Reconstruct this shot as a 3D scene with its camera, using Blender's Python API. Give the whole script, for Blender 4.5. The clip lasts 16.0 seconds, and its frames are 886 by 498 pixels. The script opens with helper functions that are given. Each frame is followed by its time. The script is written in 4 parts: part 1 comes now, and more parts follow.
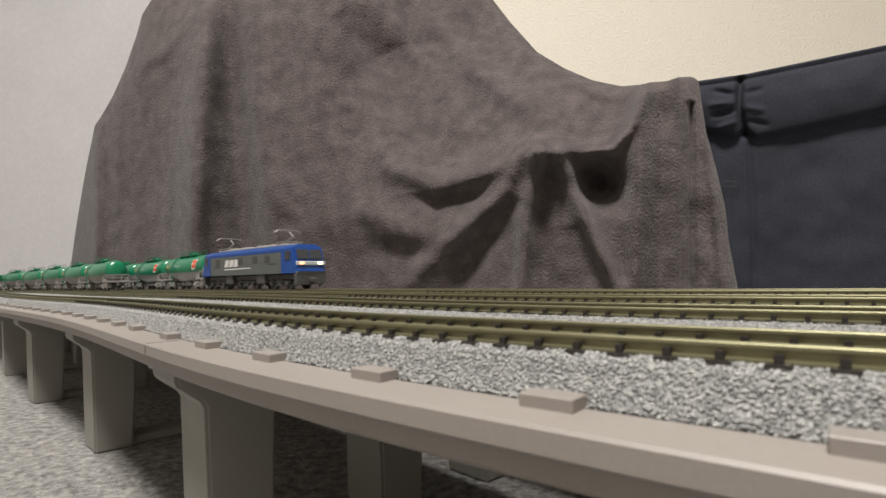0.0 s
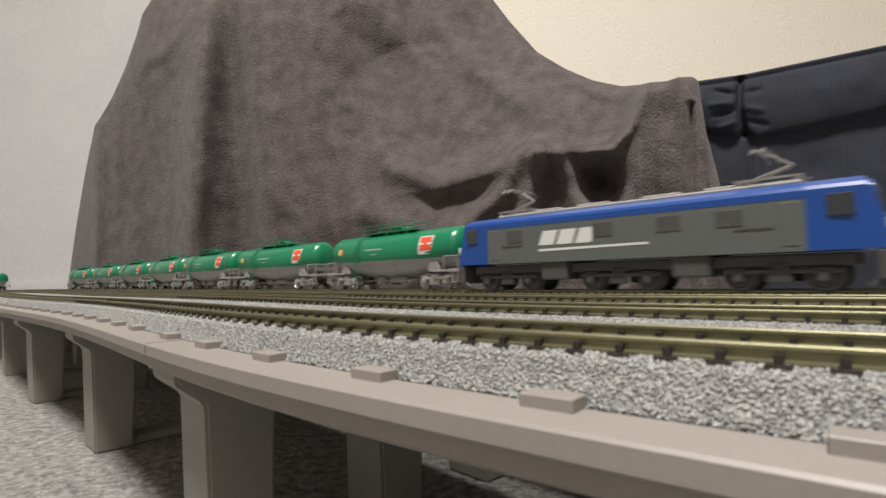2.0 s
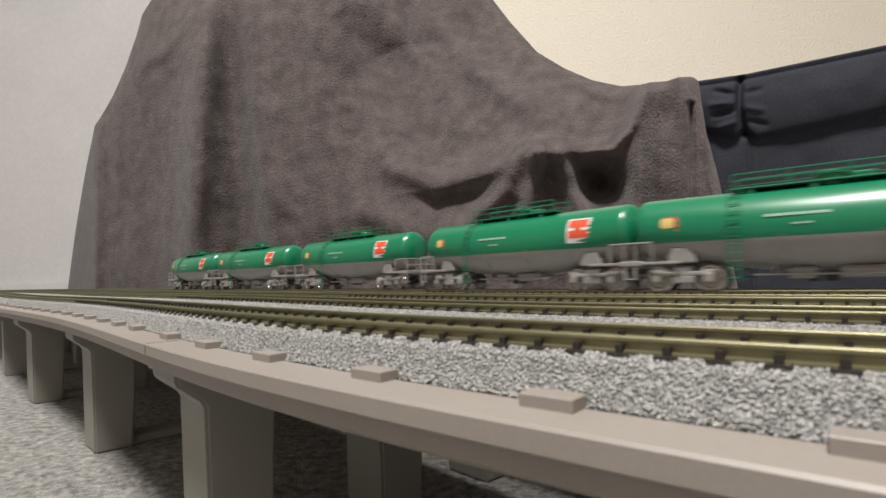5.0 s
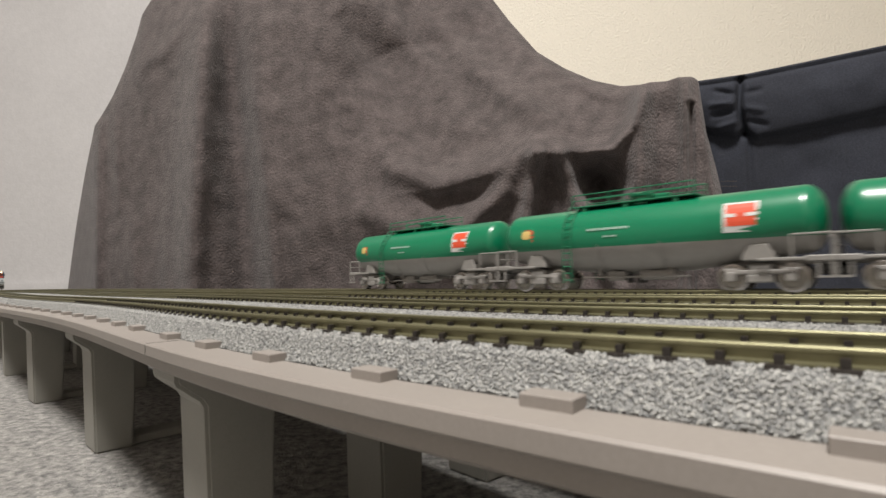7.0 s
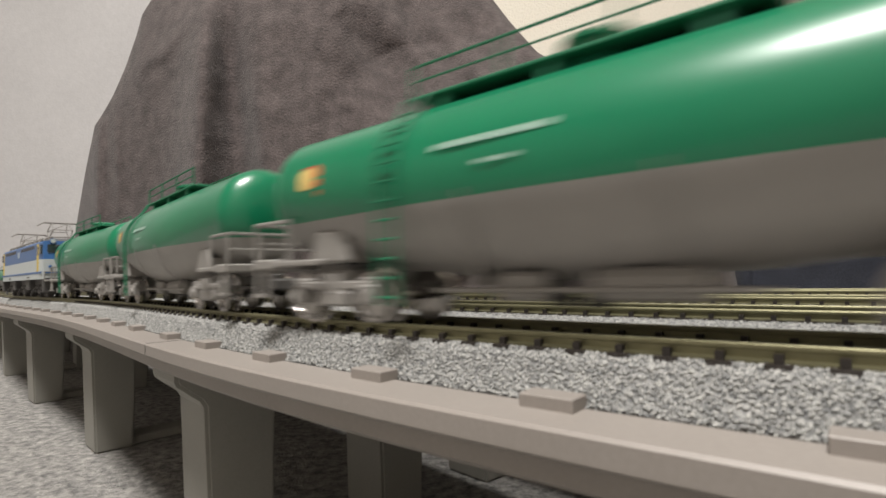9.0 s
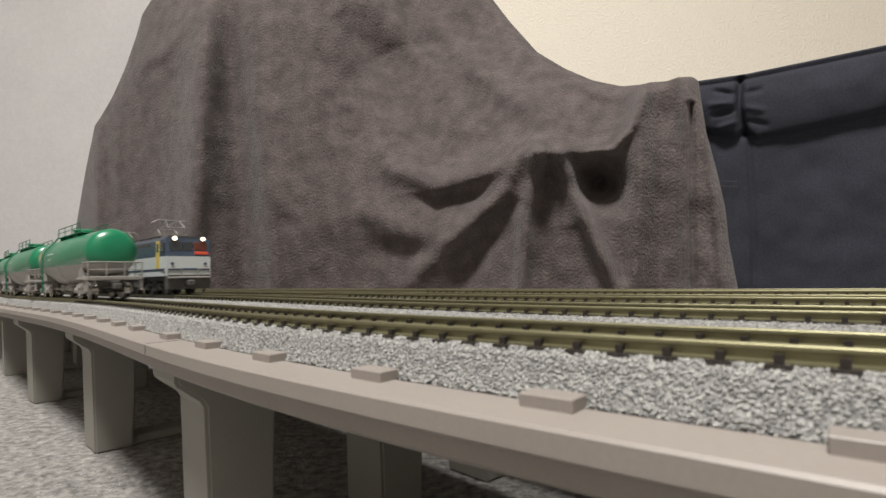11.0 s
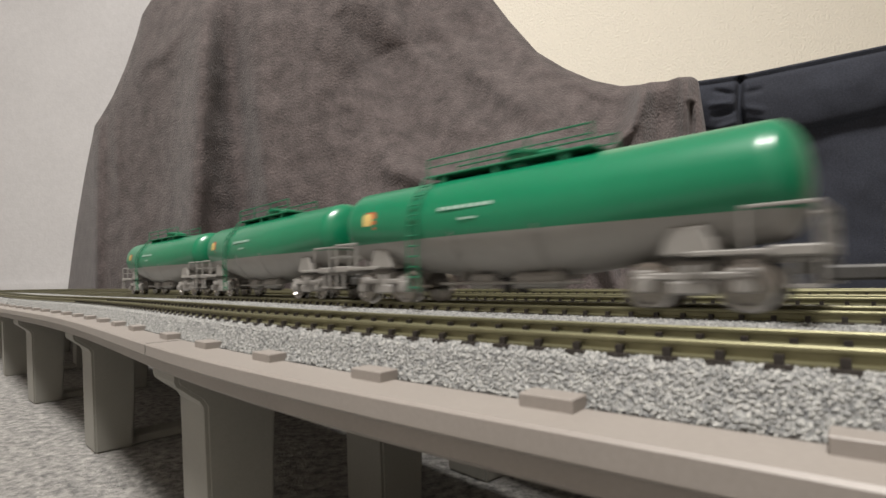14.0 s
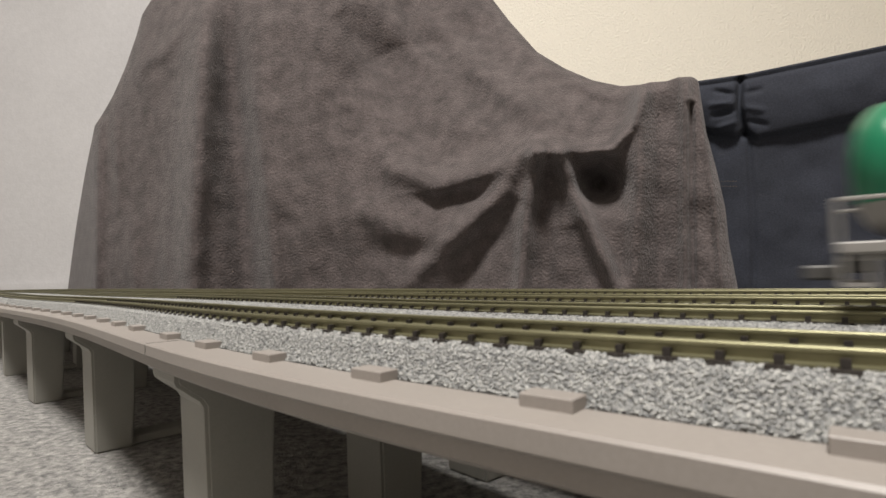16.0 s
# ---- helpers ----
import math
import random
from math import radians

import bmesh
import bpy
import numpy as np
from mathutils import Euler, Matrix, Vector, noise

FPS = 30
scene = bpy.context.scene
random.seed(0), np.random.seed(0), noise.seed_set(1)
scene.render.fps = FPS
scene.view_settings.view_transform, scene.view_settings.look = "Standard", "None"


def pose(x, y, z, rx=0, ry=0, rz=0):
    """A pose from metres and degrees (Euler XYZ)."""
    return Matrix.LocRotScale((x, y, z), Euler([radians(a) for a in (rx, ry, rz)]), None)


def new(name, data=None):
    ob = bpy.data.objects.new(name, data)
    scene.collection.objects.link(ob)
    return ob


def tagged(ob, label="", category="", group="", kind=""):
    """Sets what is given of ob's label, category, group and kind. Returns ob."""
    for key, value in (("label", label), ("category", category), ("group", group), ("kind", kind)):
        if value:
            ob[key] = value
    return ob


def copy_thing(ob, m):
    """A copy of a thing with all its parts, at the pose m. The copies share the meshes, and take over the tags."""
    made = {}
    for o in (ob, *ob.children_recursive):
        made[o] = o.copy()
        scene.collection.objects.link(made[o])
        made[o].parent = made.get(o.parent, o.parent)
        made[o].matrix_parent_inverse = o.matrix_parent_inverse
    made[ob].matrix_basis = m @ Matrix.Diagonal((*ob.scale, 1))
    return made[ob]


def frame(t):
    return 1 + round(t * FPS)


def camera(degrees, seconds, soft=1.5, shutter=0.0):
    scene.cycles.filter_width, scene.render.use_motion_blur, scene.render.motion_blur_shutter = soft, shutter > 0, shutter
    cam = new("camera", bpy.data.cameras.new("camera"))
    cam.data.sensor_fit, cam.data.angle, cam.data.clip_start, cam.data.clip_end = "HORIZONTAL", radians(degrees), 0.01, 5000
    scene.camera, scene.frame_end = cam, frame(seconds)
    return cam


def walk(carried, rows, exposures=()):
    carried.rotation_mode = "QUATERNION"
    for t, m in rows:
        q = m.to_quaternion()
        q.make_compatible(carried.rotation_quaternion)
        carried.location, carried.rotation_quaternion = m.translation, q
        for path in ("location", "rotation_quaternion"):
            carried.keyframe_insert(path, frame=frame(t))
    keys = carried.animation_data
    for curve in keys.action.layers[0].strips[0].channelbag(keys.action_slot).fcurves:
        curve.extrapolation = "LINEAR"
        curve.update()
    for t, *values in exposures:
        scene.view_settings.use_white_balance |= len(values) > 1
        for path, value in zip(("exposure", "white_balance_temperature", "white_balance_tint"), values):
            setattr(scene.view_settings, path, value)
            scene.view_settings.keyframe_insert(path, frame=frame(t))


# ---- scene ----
cam = camera(80.5, 16.0, shutter=0.5)
MM = 0.001
cam.data.dof.use_dof = True                     # small phone lens, focused on the middle of the line
cam.data.dof.focus_distance, cam.data.dof.aperture_fstop = 0.40, 85.0
RAIL = 47.0 * MM            # rail top over the carpet
EYE = (0.0, 0.0, 51.98 * MM)
CAM_POSE = Matrix.Translation(EYE) @ pose(0, 0, 0, 90 + 2.968, 0, 0) @ pose(0, 0, 0, 0, 0, -1.374)
walk(cam, [(0.0, CAM_POSE), (16.0, CAM_POSE)], [(0.0, 0.0), (16.0, 0.0)])

# ---------------------------------------------------------------- light
world = bpy.data.worlds.new("room_air")
scene.world = world
world.use_nodes = True
world.node_tree.nodes["Background"].inputs[0].default_value = (0.9, 0.93, 1.0, 1)
world.node_tree.nodes["Background"].inputs[1].default_value = 0.09


def ceiling_panel(name, x, y, z, size, power, colour):
    lamp = bpy.data.lights.new(name, "AREA")
    lamp.shape, lamp.size, lamp.energy, lamp.color = "DISK", size, power, colour
    ob = new(name, lamp)
    ob.matrix_world = pose(x, y, z)
    return ob


ceiling_panel("ceiling_lamp_light", -0.25, -0.66, 2.30, 0.55, 113, (1.0, 0.955, 0.91))


# ---------------------------------------------------------------- materials
def material(name, colour, rough=0.6, metal=0.0, spread=0.0, scale=300.0, bump=0.0, bump_scale=900.0, coarse=0.0,
             coarse_scale=20.0, coat=0.0, vary=0.0, sheen=0.0):
    """Principled surface whose colour wanders at a fine and at a coarse scale, with a fine relief."""
    m = bpy.data.materials.new(name)
    m.use_nodes = True
    nt = m.node_tree
    n, l = nt.nodes, nt.links
    b = n["Principled BSDF"]
    b.inputs["Base Color"].default_value = (*colour, 1)
    b.inputs["Roughness"].default_value = rough
    b.inputs["Metallic"].default_value = metal
    if coat:
        b.inputs["Coat Weight"].default_value = coat
        b.inputs["Coat Roughness"].default_value = 0.12
    if sheen:
        b.inputs["Sheen Weight"].default_value = sheen
        b.inputs["Sheen Roughness"].default_value = 0.5
    if not (spread or coarse or bump or vary):
        return m
    co = n.new("ShaderNodeTexCoord")
    value = None

    def grain(sc, amount, detail=3.0):
        tex = n.new("ShaderNodeTexNoise")
        tex.inputs["Scale"].default_value = sc
        tex.inputs["Detail"].default_value = detail
        l.new(co.outputs["Object"], tex.inputs["Vector"])
        mr = n.new("ShaderNodeMapRange")
        mr.inputs["From Min"].default_value, mr.inputs["From Max"].default_value = 0.3, 0.7
        mr.inputs["To Min"].default_value, mr.inputs["To Max"].default_value = 1 - amount, 1 + amount
        l.new(tex.outputs["Fac"], mr.inputs["Value"])
        return mr.outputs["Result"]

    sources = []
    if spread:
        sources.append(grain(scale, spread))
    if coarse:
        sources.append(grain(coarse_scale, coarse, 4.0))
    if vary:
        info = n.new("ShaderNodeObjectInfo")
        mr = n.new("ShaderNodeMapRange")
        mr.inputs["To Min"].default_value, mr.inputs["To Max"].default_value = 1 - vary, 1 + vary
        l.new(info.outputs["Random"], mr.inputs["Value"])
        sources.append(mr.outputs["Result"])
    for s in sources:
        if value is None:
            value = s
        else:
            mul = n.new("ShaderNodeMath")
            mul.operation = "MULTIPLY"
            l.new(value, mul.inputs[0])
            l.new(s, mul.inputs[1])
            value = mul.outputs[0]
    if value is not None:
        mix = n.new("ShaderNodeVectorMath")
        mix.operation = "SCALE"
        mix.inputs[0].default_value = colour
        l.new(value, mix.inputs["Scale"])
        l.new(mix.outputs["Vector"], b.inputs["Base Color"])
    if bump:
        tex = n.new("ShaderNodeTexNoise")
        tex.inputs["Scale"].default_value = bump_scale
        tex.inputs["Detail"].default_value = 3.0
        l.new(co.outputs["Object"], tex.inputs["Vector"])
        bp = n.new("ShaderNodeBump")
        bp.inputs["Strength"].default_value = 0.6
        bp.inputs["Distance"].default_value = bump
        l.new(tex.outputs["Fac"], bp.inputs["Height"])
        l.new(bp.outputs["Normal"], b.inputs["Normal"])
    return m


def glowing(name, colour, strength):
    m = bpy.data.materials.new(name)
    m.use_nodes = True
    b = m.node_tree.nodes["Principled BSDF"]
    b.inputs["Base Color"].default_value = (*colour, 1)
    b.inputs["Emission Color"].default_value = (*colour, 1)
    b.inputs["Emission Strength"].default_value = strength
    return m


def speckled(name, dark, light, scale, bump, rough=0.9, mid=0.5, width=0.12, stretch=(1, 1, 1)):
    """Two-toned speckle: granite ballast, loop-pile carpet."""
    m = bpy.data.materials.new(name)
    m.use_nodes = True
    nt = m.node_tree
    n, l = nt.nodes, nt.links
    b = n["Principled BSDF"]
    b.inputs["Roughness"].default_value = rough
    co = n.new("ShaderNodeTexCoord")
    mp = n.new("ShaderNodeMapping")
    mp.inputs["Scale"].default_value = stretch
    l.new(co.outputs["Object"], mp.inputs["Vector"])
    tex = n.new("ShaderNodeTexNoise")
    tex.inputs["Scale"].default_value = scale
    tex.inputs["Detail"].default_value = 6.0
    tex.inputs["Roughness"].default_value = 0.7
    l.new(mp.outputs["Vector"], tex.inputs["Vector"])
    big = n.new("ShaderNodeTexNoise")
    big.inputs["Scale"].default_value = scale * 0.12
    big.inputs["Detail"].default_value = 3.0
    l.new(mp.outputs["Vector"], big.inputs["Vector"])
    add = n.new("ShaderNodeMath")
    add.operation = "MULTIPLY_ADD"
    add.inputs[1].default_value = 0.09
    l.new(big.outputs["Fac"], add.inputs[0])
    l.new(tex.outputs["Fac"], add.inputs[2])
    ramp = n.new("ShaderNodeValToRGB")
    ramp.color_ramp.elements[0].position = mid + 0.075 - width
    ramp.color_ramp.elements[0].color = (*dark, 1)
    ramp.color_ramp.elements[1].position = mid + 0.075 + width
    ramp.color_ramp.elements[1].color = (*light, 1)
    l.new(add.outputs[0], ramp.inputs["Fac"])
    l.new(ramp.outputs["Color"], b.inputs["Base Color"])
    bp = n.new("ShaderNodeBump")
    bp.inputs["Strength"].default_value = 0.8
    bp.inputs["Distance"].default_value = bump
    l.new(tex.outputs["Fac"], bp.inputs["Height"])
    l.new(bp.outputs["Normal"], b.inputs["Normal"])
    return m


CONCRETE = material("grey_viaduct_plastic", (0.245, 0.222, 0.202), 0.5, spread=0.04, scale=2500, coarse=0.06, coarse_scale=40)
PIER = material("grey_pier_plastic", (0.24, 0.235, 0.21), 0.55, spread=0.04, scale=2500, coarse=0.06, coarse_scale=40)
BALLAST = speckled("granite_ballast", (0.09, 0.095, 0.10), (0.50, 0.50, 0.48), 1500, 0.0007, 0.6, 0.5, 0.17)
SLEEPER = material("dark_sleeper_plastic", (0.018, 0.014, 0.011), 0.6, spread=0.15, scale=1500)
RAILMETAL = material("nickel_brass_rail", (0.22, 0.21, 0.127), 0.48, 0.8, spread=0.06, scale=900, coarse=0.06, coarse_scale=60)
GRAIN = material("granite_grain", (0.40, 0.40, 0.39), 0.8, spread=0.2, scale=2500)
_n, _l = GRAIN.node_tree.nodes, GRAIN.node_tree.links
_geo, _ramp = _n.new("ShaderNodeNewGeometry"), _n.new("ShaderNodeValToRGB")
_ramp.color_ramp.elements[0].color, _ramp.color_ramp.elements[1].color = (0.15, 0.155, 0.155, 1), (0.40, 0.40, 0.38, 1)
_l.new(_geo.outputs["Random Per Island"], _ramp.inputs["Fac"])
_l.new(_ramp.outputs["Color"], _n["Principled BSDF"].inputs["Base Color"])
CARPET = speckled("loop_pile_carpet", (0.15, 0.15, 0.145), (0.52, 0.50, 0.47), 330, 0.005, 0.95, 0.5, 0.16)
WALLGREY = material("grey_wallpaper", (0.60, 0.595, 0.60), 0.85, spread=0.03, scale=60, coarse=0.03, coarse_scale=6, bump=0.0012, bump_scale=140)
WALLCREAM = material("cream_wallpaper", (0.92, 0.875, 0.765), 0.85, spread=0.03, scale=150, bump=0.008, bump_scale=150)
# for the walls out of view: dark so that less light bounces back
WALLDIM = material("dim_unseen_wall", (0.33, 0.30, 0.27), 0.85, spread=0.02, scale=60)
CEILING = material("white_ceiling_board", (0.8, 0.78, 0.74), 0.9, spread=0.02, scale=30)
FLEECE = material("grey_brown_fleece", (0.078, 0.064, 0.062), 0.95, spread=0.34, scale=620, coarse=0.3, coarse_scale=55, bump=0.0034, bump_scale=360, sheen=0.12)
DENIM = material("indigo_denim", (0.016, 0.019, 0.029), 0.9, spread=0.35, scale=700, coarse=0.1, coarse_scale=25, bump=0.0006, bump_scale=1100)
THREAD = material("ochre_stitching", (0.09, 0.07, 0.045), 0.8)

# ---------------------------------------------------------------- the line of the tracks
# Centre of the second track seen from above, in millimetres: nearly straight from the north-west,
# then a left-hand bend past the camera, closed by a loop round the back of it.
LINE_AT, LINE_TURN = (48.86, 61.70), -0.6698
BENDS = ((-900, -0.25), (-650, -0.31), (-480, -0.42), (-330, 0.87), (-200, -0.95), (-110, -0.30), (-50, 2.99), (0, 0.42), (50, 0.29), (110, 0.23))


def seen_line():
    """Walks the line in 1 mm steps; BENDS gives its turn in thousandths of a radian a millimetre."""
    places = np.arange(-900.0, 171.0, 1.0)
    turn = np.interp(places, [b[0] for b in BENDS], [b[1] for b in BENDS]) * 0.001
    heading = np.r_[0, np.cumsum((turn[1:] + turn[:-1]) / 2)]
    heading += LINE_TURN - heading[900]
    c, s = np.cos(heading), np.sin(heading)
    x = np.r_[0, np.cumsum((c[1:] + c[:-1]) / 2)]
    y = np.r_[0, np.cumsum((s[1:] + s[:-1]) / 2)]
    x += LINE_AT[0] - x[900]
    y += LINE_AT[1] - y[900]
    return [(float(x[i]), float(y[i])) for i in range(0, len(places), 5)]


def close_line(pts):
    """Adds the return round the back by a spline through a few places, at even 5 mm steps."""
    back = [(330, -110), (450, -190), (510, -320), (400, -540), (100, -650), (-400, -650), (-850, -520), (-1200, -220),
            (-1310, 200), (-1190, 600), (-900, 770)]
    ring = [pts[-12], pts[-1]] + back + [pts[0], pts[12]]
    out = []
    for i in range(1, len(ring) - 2):
        p0, p1, p2, p3 = (np.array(ring[j], float) for j in (i - 1, i, i + 1, i + 2))
        if i == 1:
            p0 = p1 - (p1 - p0) / np.linalg.norm(p1 - p0) * np.linalg.norm(p2 - p1)
        if i == len(ring) - 3:
            p3 = p2 + (p3 - p2) / np.linalg.norm(p3 - p2) * np.linalg.norm(p2 - p1)
        for u in np.linspace(0, 1, 60, endpoint=False):
            out.append(0.5 * (2 * p1 + (p2 - p0) * u + (2 * p0 - 5 * p1 + 4 * p2 - p3) * u * u + (3 * p1 - p0 - 3 * p2 + p3) * u ** 3))
    out = np.array(out)
    gone = np.r_[0, np.cumsum(np.hypot(*np.diff(out, axis=0).T))]
    even = np.arange(5.0, gone[-1] - 2.0, 5.0)
    more = np.c_[np.interp(even, gone, out[:, 0]), np.interp(even, gone, out[:, 1])]
    return np.vstack([np.array(pts), more])


LINE = close_line(seen_line())                       # index 180 is place 0
LINE_N = len(LINE)
_t = np.roll(LINE, -1, axis=0) - np.roll(LINE, 1, axis=0)
_t /= np.hypot(_t[:, 0], _t[:, 1])[:, None]
LINE_T, LINE_L = _t, np.c_[-_t[:, 1], _t[:, 0]]
LAP = LINE_N * 5.0
TRACKS = {"near": -33.0, "second": 0.0, "third": 33.0, "far": 66.0}


def on_line(s, o=0.0):
    """Place and heading at s millimetres along the line, o millimetres to its left."""
    i = (s / 5.0 + 180.0) % LINE_N
    a = int(i)
    b, u = (a + 1) % LINE_N, i - int(i)
    a %= LINE_N
    p = LINE[a] * (1 - u) + LINE[b] * u
    t = LINE_T[a] * (1 - u) + LINE_T[b] * u
    t = t / np.hypot(*t)
    return p[0] - t[1] * o, p[1] + t[0] * o, t


def stand(s, o, z=0.0):
    """Pose on the track at offset o: x along the line, z up from the rail top (millimetres)."""
    x, y, t = on_line(s, o)
    return Matrix.Translation((x * MM, y * MM, RAIL + z * MM)) @ Matrix.Rotation(math.atan2(t[1], t[0]), 4, "Z")


# ---------------------------------------------------------------- mesh helpers
def obj(name, bm, mat, parent=None, label="", smooth=False):
    me = bpy.data.meshes.new(name)
    bm.normal_update()
    bm.to_mesh(me)
    bm.free()
    for m in mat if isinstance(mat, (list, tuple)) else [mat]:
        me.materials.append(m)
    if smooth:
        me.shade_smooth()
        me.set_sharp_from_angle(angle=radians(40))
    ob = new(name, me)
    if parent:
        ob.parent = parent
    return tagged(ob, label)


def part(name, bm, mat, parent, label="", smooth=False):
    return obj(name, bm, mat, parent, label, smooth)


def empty(name):
    return new(name)


def add_box(bm, x0, x1, y0, y1, z0, z1, bevel=0.0, mat=0, m=None):
    """A box in millimetres, with bevelled edges."""
    got = bmesh.ops.create_cube(bm, size=1.0)["verts"]
    bmesh.ops.scale(bm, vec=((x1 - x0) * MM, (y1 - y0) * MM, (z1 - z0) * MM), verts=got)
    bmesh.ops.translate(bm, vec=((x0 + x1) / 2 * MM, (y0 + y1) / 2 * MM, (z0 + z1) / 2 * MM), verts=got)
    if bevel:
        edges = list({e for v in got for e in v.link_edges})
        r = bmesh.ops.bevel(bm, geom=edges, offset=bevel * MM, segments=1, affect="EDGES", profile=0.5)
        got = list({v for f in r["faces"] for v in f.verts} | {v for v in got if v.is_valid})
    if m is not None:
        bmesh.ops.transform(bm, matrix=m, verts=got)
    if mat:
        for f in {f for v in got for f in v.link_faces}:
            f.material_index = mat
    return got


def add_tube(bm, a, b, r, segs=8, caps=True):
    """A round bar from a to b (millimetres)."""
    a, b = Vector(a) * MM, Vector(b) * MM
    d = b - a
    got = bmesh.ops.create_cone(bm, cap_ends=caps, segments=segs, radius1=r * MM, radius2=r * MM, depth=d.length)["verts"]
    bmesh.ops.transform(bm, matrix=Matrix.Translation((a + b) / 2) @ d.to_track_quat("Z", "Y").to_matrix().to_4x4(), verts=got)
    return got


def add_lathe(bm, profile, axis="X", segs=32, at=(0, 0, 0)):
    """Turns (along, radius) pairs round an axis (millimetres)."""
    rings = []
    for u, r in profile:
        ring = []
        for i in range(segs):
            a = 2 * math.pi * i / segs
            c, s = r * math.cos(a), r * math.sin(a)
            p = (u, c, s) if axis == "X" else (c, u, s) if axis == "Y" else (c, s, u)
            ring.append(bm.verts.new(((p[0] + at[0]) * MM, (p[1] + at[1]) * MM, (p[2] + at[2]) * MM)))
        rings.append(ring)
    for r0, r1 in zip(rings, rings[1:]):
        for i in range(segs):
            bm.faces.new((r0[i], r0[(i + 1) % segs], r1[(i + 1) % segs], r1[i]))
    bm.faces.new(rings[0][::-1])
    bm.faces.new(rings[-1])
    bmesh.ops.recalc_face_normals(bm, faces=bm.faces)


def add_sweep(bm, profile, s0, s1, step=10.0, closed=True):
    """Runs a cross-section (offset, height over the rail top) along the line from s0 to s1."""
    count = max(2, int(round((s1 - s0) / step)) + 1)
    rings = []
    for i in range(count):
        s = s0 + (s1 - s0) * i / (count - 1)
        ring = []
        for o, z in profile:
            x, y, t = on_line(s, o)
            ring.append(bm.verts.new((x * MM, y * MM, RAIL + z * MM)))
        rings.append(ring)
    n = len(profile)
    for r0, r1 in zip(rings, rings[1:]):
        for i in range(n if closed else n - 1):
            bm.faces.new((r0[i], r1[i], r1[(i + 1) % n], r0[(i + 1) % n]))
    if closed:
        bm.faces.new(rings[0])
        bm.faces.new(rings[-1][::-1])

# ---------------------------------------------------------------- room
def flat_slab(name, mat, x0, x1, y0, y1, z0, z1, label):
    bm = bmesh.new()
    add_box(bm, x0 / MM, x1 / MM, y0 / MM, y1 / MM, z0 / MM, z1 / MM)
    return tagged(obj(name, bm, mat), label, kind="structure")


flat_slab("floor", CARPET, -2.3, 1.9, -1.8, 1.62, -0.03, 0.0, "grey speckled loop-pile carpet")
flat_slab("wall_west", WALLDIM, -2.35, -2.3, -1.8, 1.62, 0.0, 2.4, "unseen wall, kept dark to cut bounced light")
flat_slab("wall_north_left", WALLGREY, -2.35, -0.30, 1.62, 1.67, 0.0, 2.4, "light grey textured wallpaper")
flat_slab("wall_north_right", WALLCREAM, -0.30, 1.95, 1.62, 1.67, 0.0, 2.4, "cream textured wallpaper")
flat_slab("baseboard", WALLGREY, -2.3, 1.9, 1.608, 1.62, 0.0, 0.06, "pale painted baseboard")
flat_slab("wall_east", WALLDIM, 1.9, 1.95, -1.8, 1.62, 0.0, 2.4, "unseen wall, kept dark to cut bounced light")
flat_slab("wall_south", WALLDIM, -2.35, 1.95, -1.85, -1.8, 0.0, 2.4, "unseen wall, kept dark to cut bounced light")
flat_slab("ceiling", CEILING, -2.35, 1.95, -1.85, 1.67, 2.4, 2.45, "white ceiling")

# ---------------------------------------------------------------- viaducts
def strip(name, profile, s0, s1, mat, parent, label="", step=10.0, smooth=False):
    bm = bmesh.new()
    add_sweep(bm, profile, s0, s1, step)
    bmesh.ops.recalc_face_normals(bm, faces=bm.faces)
    return part(name, bm, mat, parent, label, smooth)


def deck_profile(base, a):
    """Trough deck: lips on both sides, a recessed waist, underside."""
    half = [(a - 0.25, -4.9), (a, -5.15), (a, -6.75), (a - 0.55, -7.15), (a - 1.1, -7.3), (a - 1.25, -8.9), (a - 1.9, -9.4)]
    inner = [(a - 6.0, -6.4), (a - 5.8, -4.9)]
    return ([(base - o, z) for o, z in half] + [(base + o, z) for o, z in half[::-1]]
            + [(base + o, z) for o, z in inner[::-1]] + [(base - o, z) for o, z in inner])


def bed_profile(base, a):
    half = [(a - 6.1, -6.2), (a - 6.2, -4.7), (a - 8.2, -2.0), (a - 9.2, -1.4), (9.0, -1.4), (4.0, -2.1)]
    return [(base - o, z) for o, z in half] + [(base + o, z) for o, z in half[::-1]]


VIADUCTS = []
for base, words in ((-16.5, "warm grey plastic double-track viaduct deck on piers"), (49.5, "grey plastic double-track viaduct deck behind the nearer one")):
    a = 31.57
    bm = bmesh.new()
    add_sweep(bm, deck_profile(base, a), -900, LAP - 900)
    bmesh.ops.recalc_face_normals(bm, faces=bm.faces)
    bridge = tagged(obj("viaduct", bm, CONCRETE), words, "viaduct", "viaducts")
    VIADUCTS.append(bridge)
    strip("ballast_bed", bed_profile(base, a), -900, LAP - 900, BALLAST, bridge, "light grey speckled granite-look ballast")
    for o in (base - 16.5, base + 16.5):
        for side in (-4.85, 4.85):
            c = o + side
            strip("rail", [(c - 0.33, 0), (c - 0.4, -0.08), (c - 0.4, -0.35), (c - 0.2, -0.45), (c - 0.2, -1.0), (c - 0.7, -1.1), (c - 0.7, -1.25),
                           (c + 0.7, -1.25), (c + 0.7, -1.1), (c + 0.2, -1.0), (c + 0.2, -0.45), (c + 0.4, -0.35), (c + 0.4, -0.08), (c + 0.33, 0)], -900, LAP - 900, RAILMETAL, bridge, "brass-coloured rail with worn head")


